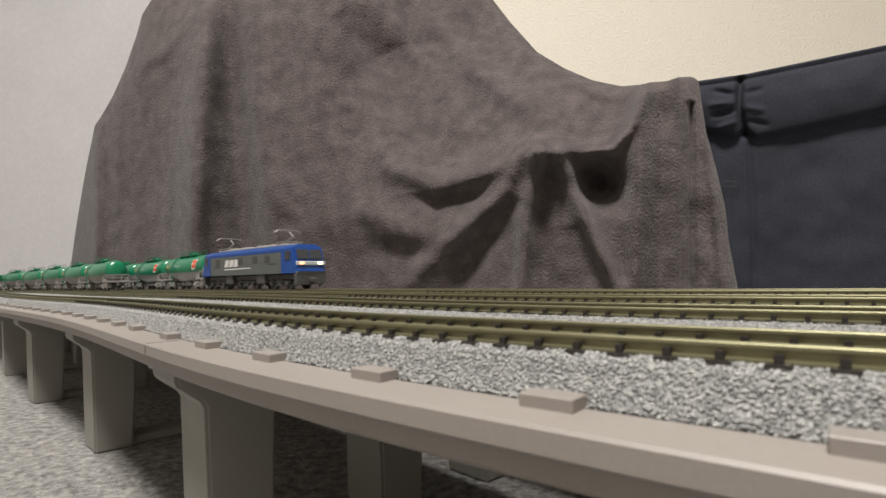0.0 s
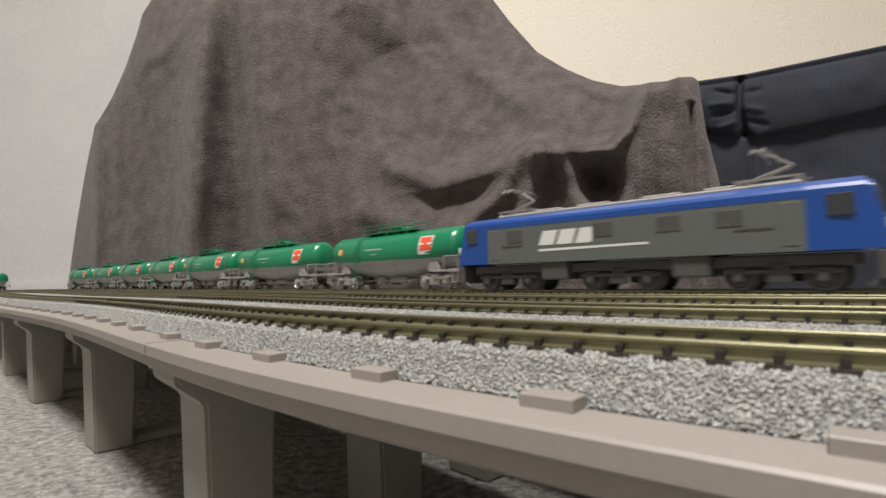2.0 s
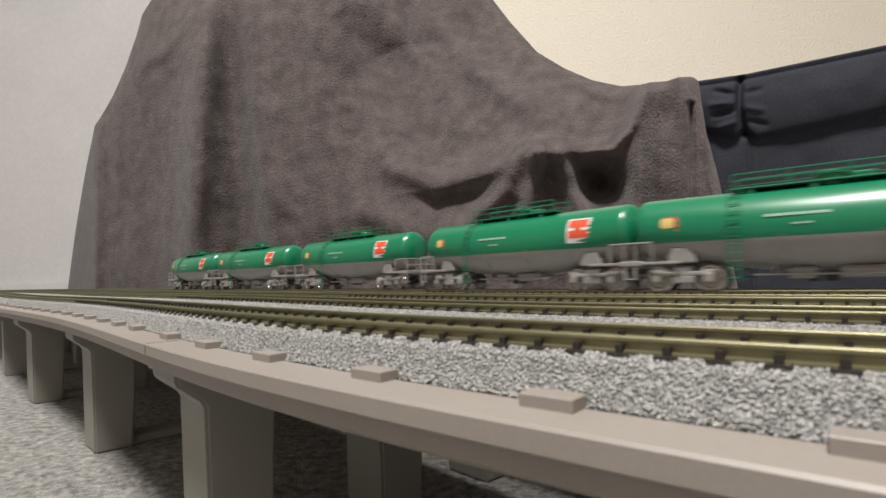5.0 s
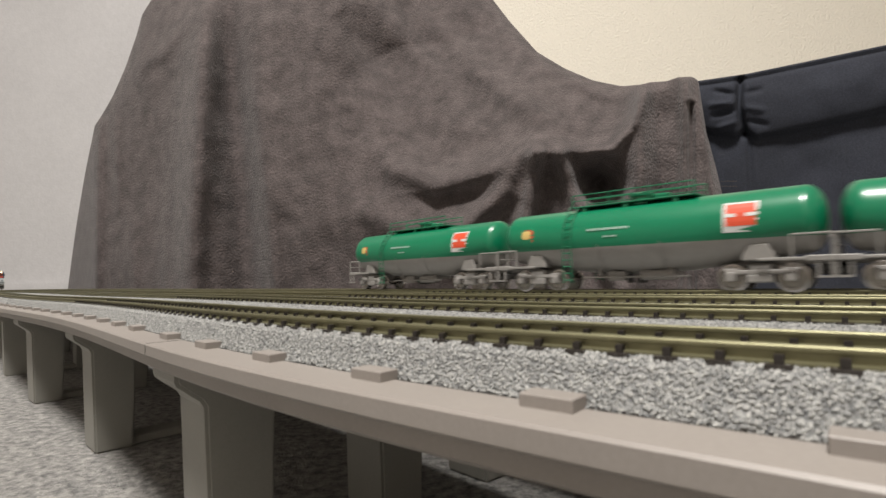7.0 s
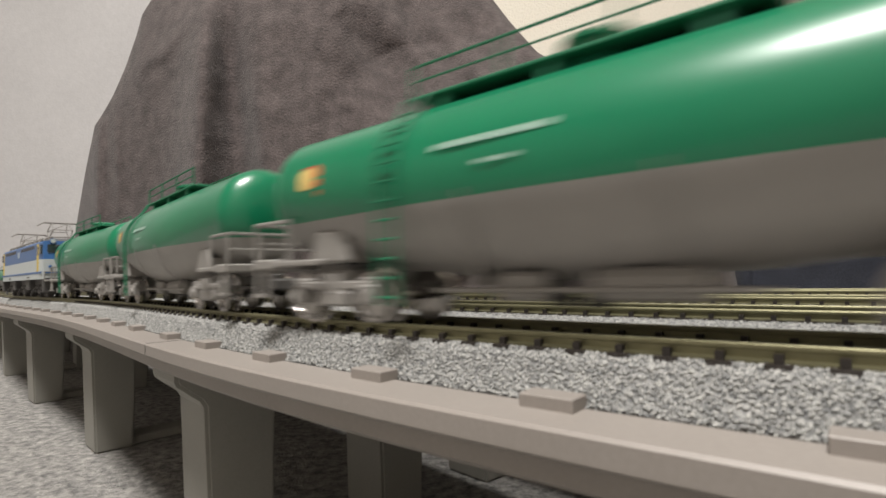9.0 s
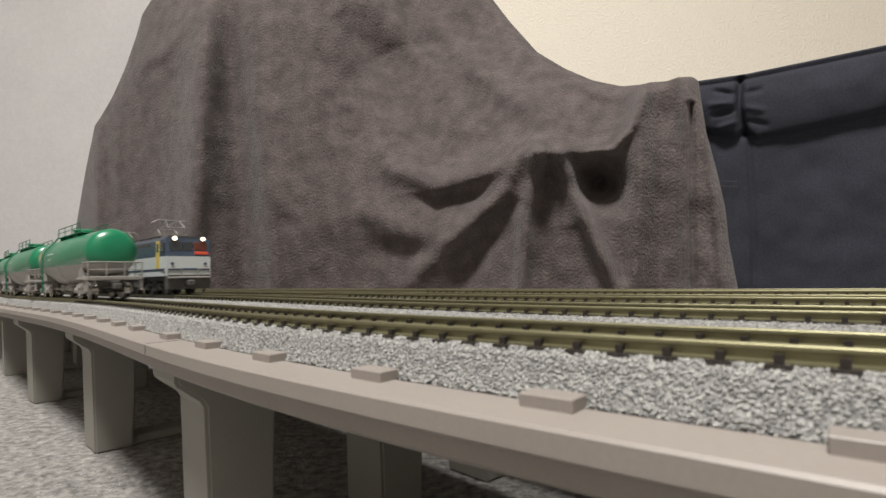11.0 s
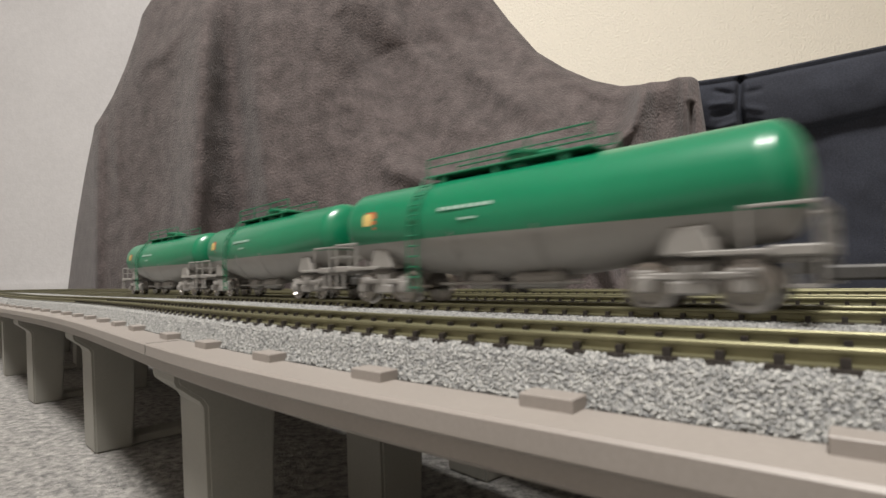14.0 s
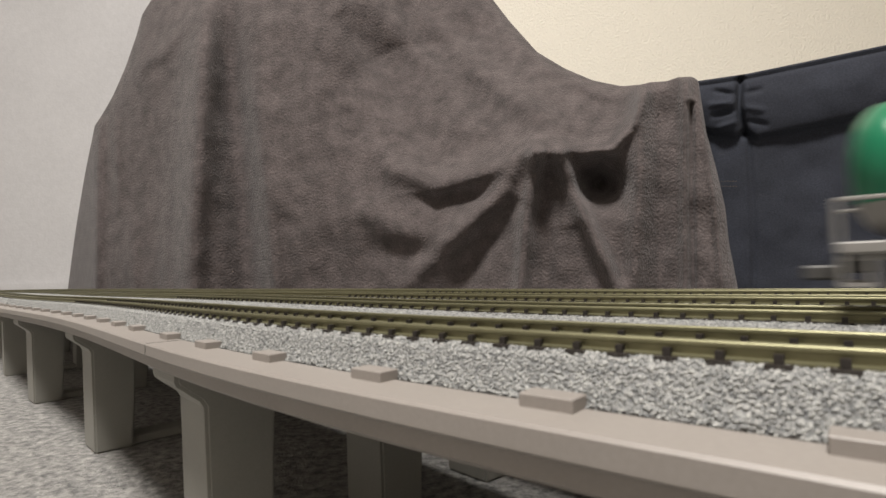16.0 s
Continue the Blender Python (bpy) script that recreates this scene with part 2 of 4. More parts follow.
# portal piers under the decks
def pier():
    """Two tapered legs with flared heads, a cross-beam on top and a tie near the foot."""
    thing = empty("pier")
    top, foot = -9.4, -(RAIL / MM)
    for side in (-1, 1):
        bm = bmesh.new()
        rings = []
        for z, o0, o1, h in ((foot, 22.6, 12.0, 7.2), (-16.0, 23.8, 11.4, 7.0), (-14.9, 24.4, 11.3, 7.0), (-12.0, 28.0, 11.2, 7.0), (-11.2, 28.4, 11.2, 7.0), (top + 0.1, 28.4, 11.2, 7.0)):
            rings.append([bm.verts.new((x * MM, side * y * MM, z * MM)) for x, y in ((-h, o0), (h, o0), (h, o1), (-h, o1))])
        for r0, r1 in zip(rings, rings[1:]):
            for i in range(4):
                bm.faces.new((r0[i], r0[(i + 1) % 4], r1[(i + 1) % 4], r1[i]))
        bm.faces.new(rings[0])
        bm.faces.new(rings[-1])
        bmesh.ops.recalc_face_normals(bm, faces=bm.faces)
        bmesh.ops.bevel(bm, geom=[e for e in bm.edges if e.calc_face_angle(0) > 0.9], offset=0.6 * MM, segments=2, affect="EDGES")
        part("leg", bm, PIER, thing)
    bm = bmesh.new()
    add_box(bm, -6.2, 6.2, -11.8, 11.8, -14.0, top + 0.1, 0.3)
    part("cross_beam", bm, PIER, thing)
    bm = bmesh.new()
    add_box(bm, -4.5, 4.5, -12.2, 12.2, foot, foot + 2.6, 0.3)
    part("foot_tie", bm, PIER, thing)
    return tagged(thing, "grey plastic portal pier with two flared legs on the carpet", "pier", "viaduct piers")


first = None
for base in (-16.5, 49.5):
    for i in range(-8, 40):
        s = -87.0 + 102.5 * i
        if s > LAP - 960 or s < -880:
            continue
        x, y, t = on_line(s, base)
        m = Matrix.Translation((x * MM, y * MM, RAIL)) @ Matrix.Rotation(math.atan2(t[1], t[0]), 4, "Z")
        if first is None:
            first = pier()
            first.matrix_world = m
        else:
            copy_thing(first, m)

# ---------------------------------------------------------------- cloth backdrop
# Sheets hang on a slanting upright plane behind the tracks. a runs along the plane, b down it.
def fold(a, b, pts, w, amp):
    """How far a fold along a polyline stands out at (a, b)."""
    best = np.full(a.shape, 1e9)
    for (x0, y0), (x1, y1) in zip(pts, pts[1:]):
        dx, dy = x1 - x0, y1 - y0
        u = np.clip(((a - x0) * dx + (b - y0) * dy) / (dx * dx + dy * dy), 0, 1)
        best = np.minimum(best, np.hypot(a - x0 - u * dx, b - y0 - u * dy))
    return amp * np.exp(-(best / w) ** 2)


SHEET_FAR, SHEET_SLANT = 1.86, 3.08       # the plane: x + slant * y = far, in metres


def sight(a, b):
    """Direction of pattern place (a, b), with depth 1 along y."""
    r, e = radians(-1.374), radians(2.968)
    u, v = (a - 784.0) / 926.0, (441.0 - b) / 926.0
    x, h = u * math.cos(r) - v * math.sin(r), u * math.sin(r) + v * math.cos(r)
    y = math.cos(e) - h * math.sin(e)
    return x / y, (math.sin(e) + h * math.cos(e)) / y


def on_sheet(a, b, out, back=0.0):
    """Place on the hanging plane; out: how far it stands out towards the tracks."""
    x, z = sight(a, b)
    y = (SHEET_FAR / (x + SHEET_SLANT) + back) - out * 1.25 * MM
    return x * y, y, EYE[2] + z * y


def hang(name, mat, columns, tops, rows, relief, back, roll, label, category, thick):
    """A cloth: columns of points from the carpet up to its upper edge, rolled over backwards there."""
    a = np.array(columns)
    top = np.interp(a, [t[0] for t in tops], [t[1] for t in tops])
    floor_b = np.full(a.shape, 560.0)
    for _ in range(4):
        x, z = sight(a, floor_b)
        floor_b = floor_b + (z * (SHEET_FAR / (x + SHEET_SLANT) + back) + EYE[2]) / (SHEET_FAR / (x + SHEET_SLANT) + back) * 926.0
    v = np.linspace(0, 1, rows)
    A = np.repeat(a[None, :], rows, 0)
    B = floor_b[None, :] + (top - floor_b)[None, :] * v[:, None]
    out = relief(A, B, top[None, :])
    X, Y, Z = on_sheet(A, B, out, back)
    grid = [np.stack([X, Y, np.maximum(Z, 0.0005)], -1)]
    last = grid[0][-1]
    steer = np.interp(a, [t[0] for t in roll], [t[1] for t in roll])
    for d, drop in ((0.006, -0.0015), (0.02, 0.002), (0.06, 0.012), (0.16, 0.04), (0.3, 0.09)):
        p = last.copy()
        p[:, 1] += d * steer + 0.003
        p[:, 2] = np.maximum(p[:, 2] - drop * steer, 0.0)
        grid.append(p[None])
    g = np.concatenate(grid, 0)
    nr, nc = g.shape[:2]
    faces = [(i * nc + j, i * nc + j + 1, (i + 1) * nc + j + 1, (i + 1) * nc + j) for i in range(nr - 1) for j in range(nc - 1)]
    me = bpy.data.meshes.new(name)
    me.from_pydata([tuple(p) for p in g.reshape(-1, 3).tolist()], [], faces)
    me.materials.append(mat)
    me.shade_smooth()
    ob = tagged(new(name, me), label, category)
    if thick:
        so = ob.modifiers.new("thickness", "SOLIDIFY")
        so.thickness, so.offset = thick * MM, -1.0
    return ob


def ripple(a, b, sizes):
    """Soft random unevenness, the same at every build."""
    out = np.zeros(a.shape)
    for size, amp, seed in sizes:
        it = np.nditer([a, b], flags=["multi_index"])
        for x, y in it:
            out[it.multi_index] += amp * noise.noise((float(x) / size, float(y) / size, seed))
    return out


def fade_fold(a, b, pts, w, amp):
    """A fold that dies away at both ends."""
    lens = [math.hypot(x1 - x0, y1 - y0) for (x0, y0), (x1, y1) in zip(pts, pts[1:])]
    best, along, gone = np.full(a.shape, 1e9), np.zeros(a.shape), 0.0
    for (x0, y0), (x1, y1), n in zip(pts, pts[1:], lens):
        dx, dy = x1 - x0, y1 - y0
        u = np.clip(((a - x0) * dx + (b - y0) * dy) / (dx * dx + dy * dy), 0, 1)
        d = np.hypot(a - x0 - u * dx, b - y0 - u * dy)
        along = np.where(d < best, gone + u * n, along)
        best = np.minimum(best, d)
        gone += n
    return amp * np.exp(-(best / w) ** 2) * np.sin(np.clip(along / gone, 0, 1) * math.pi) ** 0.6


def soft(x, w):
    """Rises from zero like a ramp with a rounded start."""
    return w * np.logaddexp(0, x / w)


def fleece_relief(a, b, top):
    d = 20 * np.exp(-(((a - 560) / 260) ** 2 + ((b - 330) / 260) ** 2))
    d -= 150 * np.clip((168 - a) / 45, 0, 1.2)
    d -= 30 * np.exp(-np.clip(b - top, 0, None) / 30) * np.interp(a, [250, 300, 1000, 1120], [0.5, 1, 1, 0.4])
    # the cloth leans back from the edge of the lower stack
    edge = np.interp(a, [560, 700, 790, 870, 945, 1000, 1080, 1120, 1140], [430, 345, 335, 306, 258, 266, 266, 230, 165])
    above = np.clip(edge - b, 0, 260)
    d -= (0.34 * above + 5.0 * (1 - np.exp(-above / 25))) * (0.5 - 0.5 * np.cos(math.pi * np.interp(a, [540, 800, 1130, 1165], [0, 1, 1, 0])))
    # corner of the tall stack: one face turns west, the other east
    d -= 0.17 * soft(a - 368, 9) - 0.34 * soft(a - 640, 70) + 0.17 * soft(a - 900, 70)
    d -= 0.15 * soft(362 - a, 14)
    d += fade_fold(a, b, [(376, -60), (358, 120), (344, 330), (326, 760)], 30, 38)
    d -= fade_fold(a, b, [(398, -40), (415, 150), (435, 420), (455, 800)], 34, 36)
    d += fade_fold(a, b, [(446, 120), (480, 420), (520, 760)], 18, 14)
    d -= fade_fold(a, b, [(500, 380), (530, 760)], 22, 8)
    d += fold(a, b, [(176, 225), (170, 700)], 8, 8) + fade_fold(a, b, [(203, 190), (212, 380)], 8, 5)
    d += fade_fold(a, b, [(232, 380), (248, 760)], 12, 5) + fade_fold(a, b, [(292, 330), (300, 760)], 11, 5)
    d += fade_fold(a, b, [(235, 130), (290, 90), (345, 20)], 16, 6)
    # long soft folds that run down from the top towards the lower edge
    d += fade_fold(a, b, [(640, -20), (720, 70), (775, 130), (815, 215), (850, 250)], 24, 11)
    d -= fade_fold(a, b, [(600, 20), (690, 130), (735, 235), (790, 290)], 26, 8)
    d += fade_fold(a, b, [(740, 20), (830, 110), (930, 190), (1010, 230)], 24, 12)
    d += fade_fold(a, b, [(880, 40), (960, 112), (1060, 166), (1130, 168)], 13, 8)
    # swag under the edge
    d += fade_fold(a, b, [(640, 235), (700, 300), (770, 324), (850, 300), (925, 262)], 22, 15)
    d -= fade_fold(a, b, [(690, 340), (770, 358), (850, 345), (905, 310)], 20, 9)
    d += fade_fold(a, b, [(600, 345), (690, 402), (780, 420), (850, 390)], 24, 8)
    d -= fade_fold(a, b, [(640, 440), (730, 452), (800, 440)], 20, 5)
    d += fade_fold(a, b, [(700, 520), (800, 425), (880, 345), (945, 262)], 20, 15)
    d -= fade_fold(a, b, [(760, 560), (850, 450), (918, 350)], 22, 9)
    # the peak and the folds that fall from it
    d += 20 * np.exp(-(((a - 955) / 34) ** 2 + ((b - 268) / 26) ** 2))
    d += fold(a, b, [(950, 270), (930, 400), (905, 700)], 14, 19) - fade_fold(a, b, [(962, 300), (968, 440), (965, 760)], 20, 10)
    d += fold(a, b, [(990, 275), (1035, 385), (1092, 510), (1125, 700)], 15, 18) - fade_fold(a, b, [(1000, 400), (1030, 700)], 18, 7)
    d -= 46 * np.exp(-(((a - 1060) / 40) ** 2 + ((b - 326) / 34) ** 2))
    d += fade_fold(a, b, [(975, 258), (1030, 270), (1085, 264), (1118, 215), (1136, 140)], 13, 15)
    d += fold(a, b, [(1136, 165), (1130, 350), (1110, 700)], 17, 14) - fade_fold(a, b, [(1172, 160), (1165, 760)], 17, 9)
    d += fold(a, b, [(1213, 145), (1211, 700)], 9, 12) - fold(a, b, [(1222, 185), (1228, 700)], 5, 11)
    d += fade_fold(a, b, [(1240, 170), (1262, 340), (1290, 620)], 8, 6)
    return d + ripple(a, b, ((170, 6, 3.3), (62, 3.4, 7.1), (24, 1.0, 1.7)))


def denim_relief(a, b, top):
    low = np.interp(a, [1230, 1300, 1318, 1340, 1568, 1800], [228, 240, 230, 244, 196, 150])
    band = 1 / (1 + np.exp((b - low) / 1.6))
    d = 10 * band * (0.6 + 0.4 * np.sin(np.clip((b - top) / (low - top), 0, 1) * math.pi))
    d -= 3.0 * np.exp(-((b - top - 9) / 2.5) ** 2)
    d -= fold(a, b, [(1310, 140), (1308, 190), (1318, 238)], 6, 8)
    for x0, y0, x1, y1, amp in ((1305, 168, 1258, 160, -3), (1303, 182, 1250, 186, 2.5), (1305, 196, 1256, 206, -3), (1308, 214, 1268, 228, 2.5),
                                (1316, 165, 1352, 158, -2), (1318, 190, 1356, 196, 2), (1322, 214, 1362, 222, -2)):
        d += fade_fold(a, b, [(x0, y0), (x1, y1)], 4.5, amp)
    d -= fold(a, b, [(1325, 250), (1335, 420), (1330, 640)], 5, 2)
    return d + ripple(a, b, ((120, 3, 2.2), (40, 1.0, 5.1)))


def cloths():
    edge = [(118, 530), (124, 480), (135, 400), (150, 310), (168, 222), (178, 208), (200, 170), (222, 120), (242, 62), (252, 25), (268, 0), (300, -25), (370, -30),
            (600, -70), (800, -60), (868, -6), (900, 36), (950, 92), (1000, 122), (1050, 143), (1100, 153), (1135, 150), (1150, 146), (1180, 144), (1200, 137),
            (1225, 136), (1236, 143), (1250, 235), (1268, 300), (1284, 370), (1290, 430), (1302, 490), (1310, 530), (1322, 640)]
    cols = list(np.linspace(118, 172, 14)) + list(np.linspace(176, 1228, 210)) + list(np.linspace(1231, 1322, 34))
    hang("fleece_blanket", FLEECE, cols, edge, 150, fleece_relief, 0.0,
         [(118, 0.7), (300, 1), (1080, 1), (1200, 0.25), (1236, 0.02), (1330, 0.0)], "dark grey-brown fleece blanket draped over a stack as backdrop", "blanket", 2.0)
    edge = [(1180, 150), (1240, 143), (1322, 131), (1568, 80), (1800, 30)]
    denim = hang("denim_cloth", DENIM, list(np.linspace(1180, 1800, 190)), edge, 120, denim_relief, 0.035,
                 [(1180, 0.12), (1800, 0.12)], "dark indigo denim cloth with a rolled gathered top hem", "cloth", 1.5)
    bm = bmesh.new()
    for b in (321, 330):
        for a in range(1276, 1306, 5):
            p, q = Vector(on_sheet(a, b, 3.4, 0.035)) / MM, Vector(on_sheet(a + 3.4, b, 3.4, 0.035)) / MM
            add_tube(bm, p, q, 0.22, 6)
    part("stitching", bm, THREAD, denim, "ochre seam stitching")


cloths()

# ---------------------------------------------------------------- rolling stock materials
GREEN = material("glossy_green_paint", (0.004, 0.16, 0.074), 0.3, coat=0.25, spread=0.03, scale=400, coarse=0.03, coarse_scale=50)
FITTING = material("satin_green_paint", (0.004, 0.135, 0.062), 0.65, spread=0.05, scale=500)
TANKGREY = material("satin_grey_paint", (0.27, 0.26, 0.245), 0.42, spread=0.04, scale=500, coarse=0.05, coarse_scale=60)
FRAMEGREY = material("light_grey_frame_plastic", (0.24, 0.23, 0.215), 0.45, spread=0.06, scale=700)
WHEEL = material("turned_wheel_metal", (0.45, 0.43, 0.41), 0.22, 0.95)
DARK = material("dark_bogie_plastic", (0.06, 0.058, 0.055), 0.55, spread=0.12, scale=700)
BLACK = material("black_shadow_gap_plastic", (0.012, 0.012, 0.012), 0.6)
WHITE = material("white_print", (0.6, 0.6, 0.58), 0.5)
FAINT = material("faint_white_print", (0.30, 0.42, 0.36), 0.5)
RIM = material("brown_red_print", (0.42, 0.07, 0.03), 0.5)
GOLD = material("pale_gold_print", (0.60, 0.44, 0.15), 0.5)
RED = material("orange_red_print", (0.62, 0.075, 0.03), 0.5)
BLUE = material("deep_blue_paint", (0.008, 0.055, 0.25), 0.35, coat=0.2, spread=0.03, scale=500)
BODYGREY = material("dark_grey_body_paint", (0.095, 0.105, 0.10), 0.4, spread=0.03, scale=500)
SKYBLUE = material("bright_blue_body_paint", (0.042, 0.125, 0.31), 0.35, coat=0.2, spread=0.03, scale=500)
SLATE = material("slate_blue_body_paint", (0.042, 0.062, 0.098), 0.35, coat=0.2, spread=0.03, scale=500)
CREAM = material("off_white_body_paint", (0.47, 0.51, 0.51), 0.4, spread=0.03, scale=500)
DOORYELLOW = material("yellow_door_paint", (0.55, 0.42, 0.10), 0.45)
ROOFGREY = material("grey_roof_paint", (0.26, 0.255, 0.24), 0.55, spread=0.06, scale=600)
ROOFDARK = material("dark_roof_paint", (0.05, 0.05, 0.055), 0.5, spread=0.06, scale=600)
GLASS = material("smoked_window_plastic", (0.035, 0.04, 0.045), 0.12, coat=0.4)
LITPANE = material("pane_with_reddish_light", (0.12, 0.035, 0.022), 0.3)
MARK = material("pale_blue_marking_print", (0.34, 0.40, 0.47), 0.5)
PANTO = material("grey_pantograph_metal", (0.33, 0.32, 0.31), 0.4, 0.6)
LAMPWARM = glowing("warm_headlamp_glow", (1.0, 0.78, 0.48), 3.5)
LAMPORANGE = glowing("orange_lamp_glow", (1.0, 0.45, 0.22), 2.0)


def tank_rings(bm, z_cut=None):
    """Tank of two tapers: the top runs level, the belly sags to the middle."""
    L, top = 41.3, 23.6
    prof = []
    for u in np.linspace(0, 1, 9):
        a = u * math.pi / 2
        prof.append((-L + 4.2 * (1 - math.cos(a)), min(1.0, 0.02 + math.sin(a) ** 0.8)))
    prof += [(x, 1.0) for x in (-24, -14, 0, 14, 24)]
    for u in np.linspace(1, 0, 9):
        a = u * math.pi / 2
        prof.append((L - 4.2 * (1 - math.cos(a)), min(1.0, 0.02 + math.sin(a) ** 0.8)))
    segs, rings = 40, []
    for x, k in prof:
        full = 9.7 - 2.0 * min(1.0, max(0.0, (abs(x) - 9.0) / 26.0))
        cz = top - full
        rings.append([bm.verts.new((x * MM, full * k * math.cos(2 * math.pi * i / segs) * MM, (cz + full * k * math.sin(2 * math.pi * i / segs)) * MM)) for i in range(segs)])
    for r0, r1 in zip(rings, rings[1:]):
        for i in range(segs):
            bm.faces.new((r0[i], r0[(i + 1) % segs], r1[(i + 1) % segs], r1[i]))
    bm.faces.new(rings[0])
    bm.faces.new(rings[-1])
    bmesh.ops.recalc_face_normals(bm, faces=bm.faces)


def tank_half(upper, cut=11.9):
    bm = bmesh.new()
    tank_rings(bm)
    bmesh.ops.bisect_plane(bm, geom=bm.verts[:] + bm.edges[:] + bm.faces[:], plane_co=(0, 0, cut * MM), plane_no=(0, 0, 1), clear_inner=upper, clear_outer=not upper)
    return bm


def side_y(x, z):
    """Half width of the tank at (x, z)."""
    full = 9.7 - 2.0 * min(1.0, max(0.0, (abs(x) - 9.0) / 26.0))
    return math.sqrt(max(0.0, full * full - (z - (23.6 - full)) ** 2))


def add_decal(bm, x0, x1, z0, z1, proud=0.06, mat=0, side=-1, steps=5):
    """A thin printed patch that follows the tank's side."""
    rows = []
    for i in range(steps + 1):
        z = z0 + (z1 - z0) * i / steps
        rows.append([bm.verts.new((x * MM, side * (side_y(x, z) + proud) * MM, (z + proud * 0.5) * MM)) for x in (x0, (x0 + x1) / 2, x1)])
    for r0, r1 in zip(rows, rows[1:]):
        for i in range(2):
            f = bm.faces.new((r0[i], r0[i + 1], r1[i + 1], r1[i]))
            f.material_index = mat
    bmesh.ops.recalc_face_normals(bm, faces=bm.faces)


def add_badge(bm, cx, cz, r, proud, mat, side):
    """A printed patch with rounded corners on the tank's side."""
    def at(k, a):
        c, s = math.cos(a), math.sin(a)
        x, z = cx + k * r * math.copysign(abs(c) ** 0.5, c), cz + k * 0.8 * r * math.copysign(abs(s) ** 0.5, s)
        return bm.verts.new((x * MM, side * (side_y(x, z) + proud) * MM, (z + proud * 0.5) * MM))
    middle = at(0.0, 0.0)
    turns = np.linspace(0, 2 * math.pi, 20, endpoint=False)
    inner, outer = [at(0.55, a) for a in turns], [at(1.0, a) for a in turns]
    for i in range(20):
        j = (i + 1) % 20
        bm.faces.new((middle, inner[i], inner[j])).material_index = mat
        bm.faces.new((inner[i], outer[i], outer[j], inner[j])).material_index = mat
    bmesh.ops.recalc_face_normals(bm, faces=bm.faces)


def add_spoked(bm, x, y, r=2.85, thick=1.0):
    """A wheel with tread, flange and dished face, on the side y."""
    s = 1 if y > 0 else -1
    prof = [(y - s * 0.9, r + 0.5), (y - s * 0.5, r + 0.5), (y - s * 0.4, r), (y + s * thick, r), (y + s * thick, r - 0.5), (y + s * (thick - 0.35), r - 0.7), (y + s * (thick - 0.35), 0.8), (y + s * thick, 0.7)]
    add_lathe(bm, prof, "Y", 18, (x, 0, r))


def bogie(parent, cx, name, mat, wheel_mat, gauge_out=6.0, base=5.9, radius=2.85, length=13.8):
    """Side frames with axle boxes and springs, a bolster, and two wheelsets."""
    bm = bmesh.new()
    for s in (-1, 1):
        y = s * gauge_out
        add_box(bm, cx - length / 2, cx + length / 2, y - 0.5, y + 0.5, 3.7, 4.7, 0.2)
        for dx in (-base, base):
            add_box(bm, cx + dx - 1.1, cx + dx + 1.1, y - 0.8, y + 0.85, 2.1, 4.3, 0.25)
            add_tube(bm, (cx + dx, y - s * 0.2, 3.0), (cx + dx, y + s * 1.25, 3.0), 0.85, 10)
            add_box(bm, cx + dx - 1.5, cx + dx + 1.5, y - 0.4, y + 0.6, 4.4, 5.1, 0.2)
        add_box(bm, cx - 2.6, cx + 2.6, y - 0.7, y + 0.8, 1.8, 3.6, 0.3)
        for k in (-1.3, 0, 1.3):
            add_tube(bm, (cx + k, y + s * 0.3, 3.4), (cx + k, y + s * 0.3, 5.6), 0.5, 8)
    add_box(bm, cx - 2.2, cx + 2.2, -gauge_out, gauge_out, 4.0, 6.2, 0.3)
    bg = part(name, bm, mat, parent)
    for dx in (-base, base):
        bm = bmesh.new()
        for s in (-1, 1):
            add_spoked(bm, cx + dx, s * 4.7, radius)
        add_tube(bm, (cx + dx, -4.7, radius), (cx + dx, 4.7, radius), 0.6, 8)
        part("wheelset", bm, wheel_mat, bg, smooth=True)
    return bg


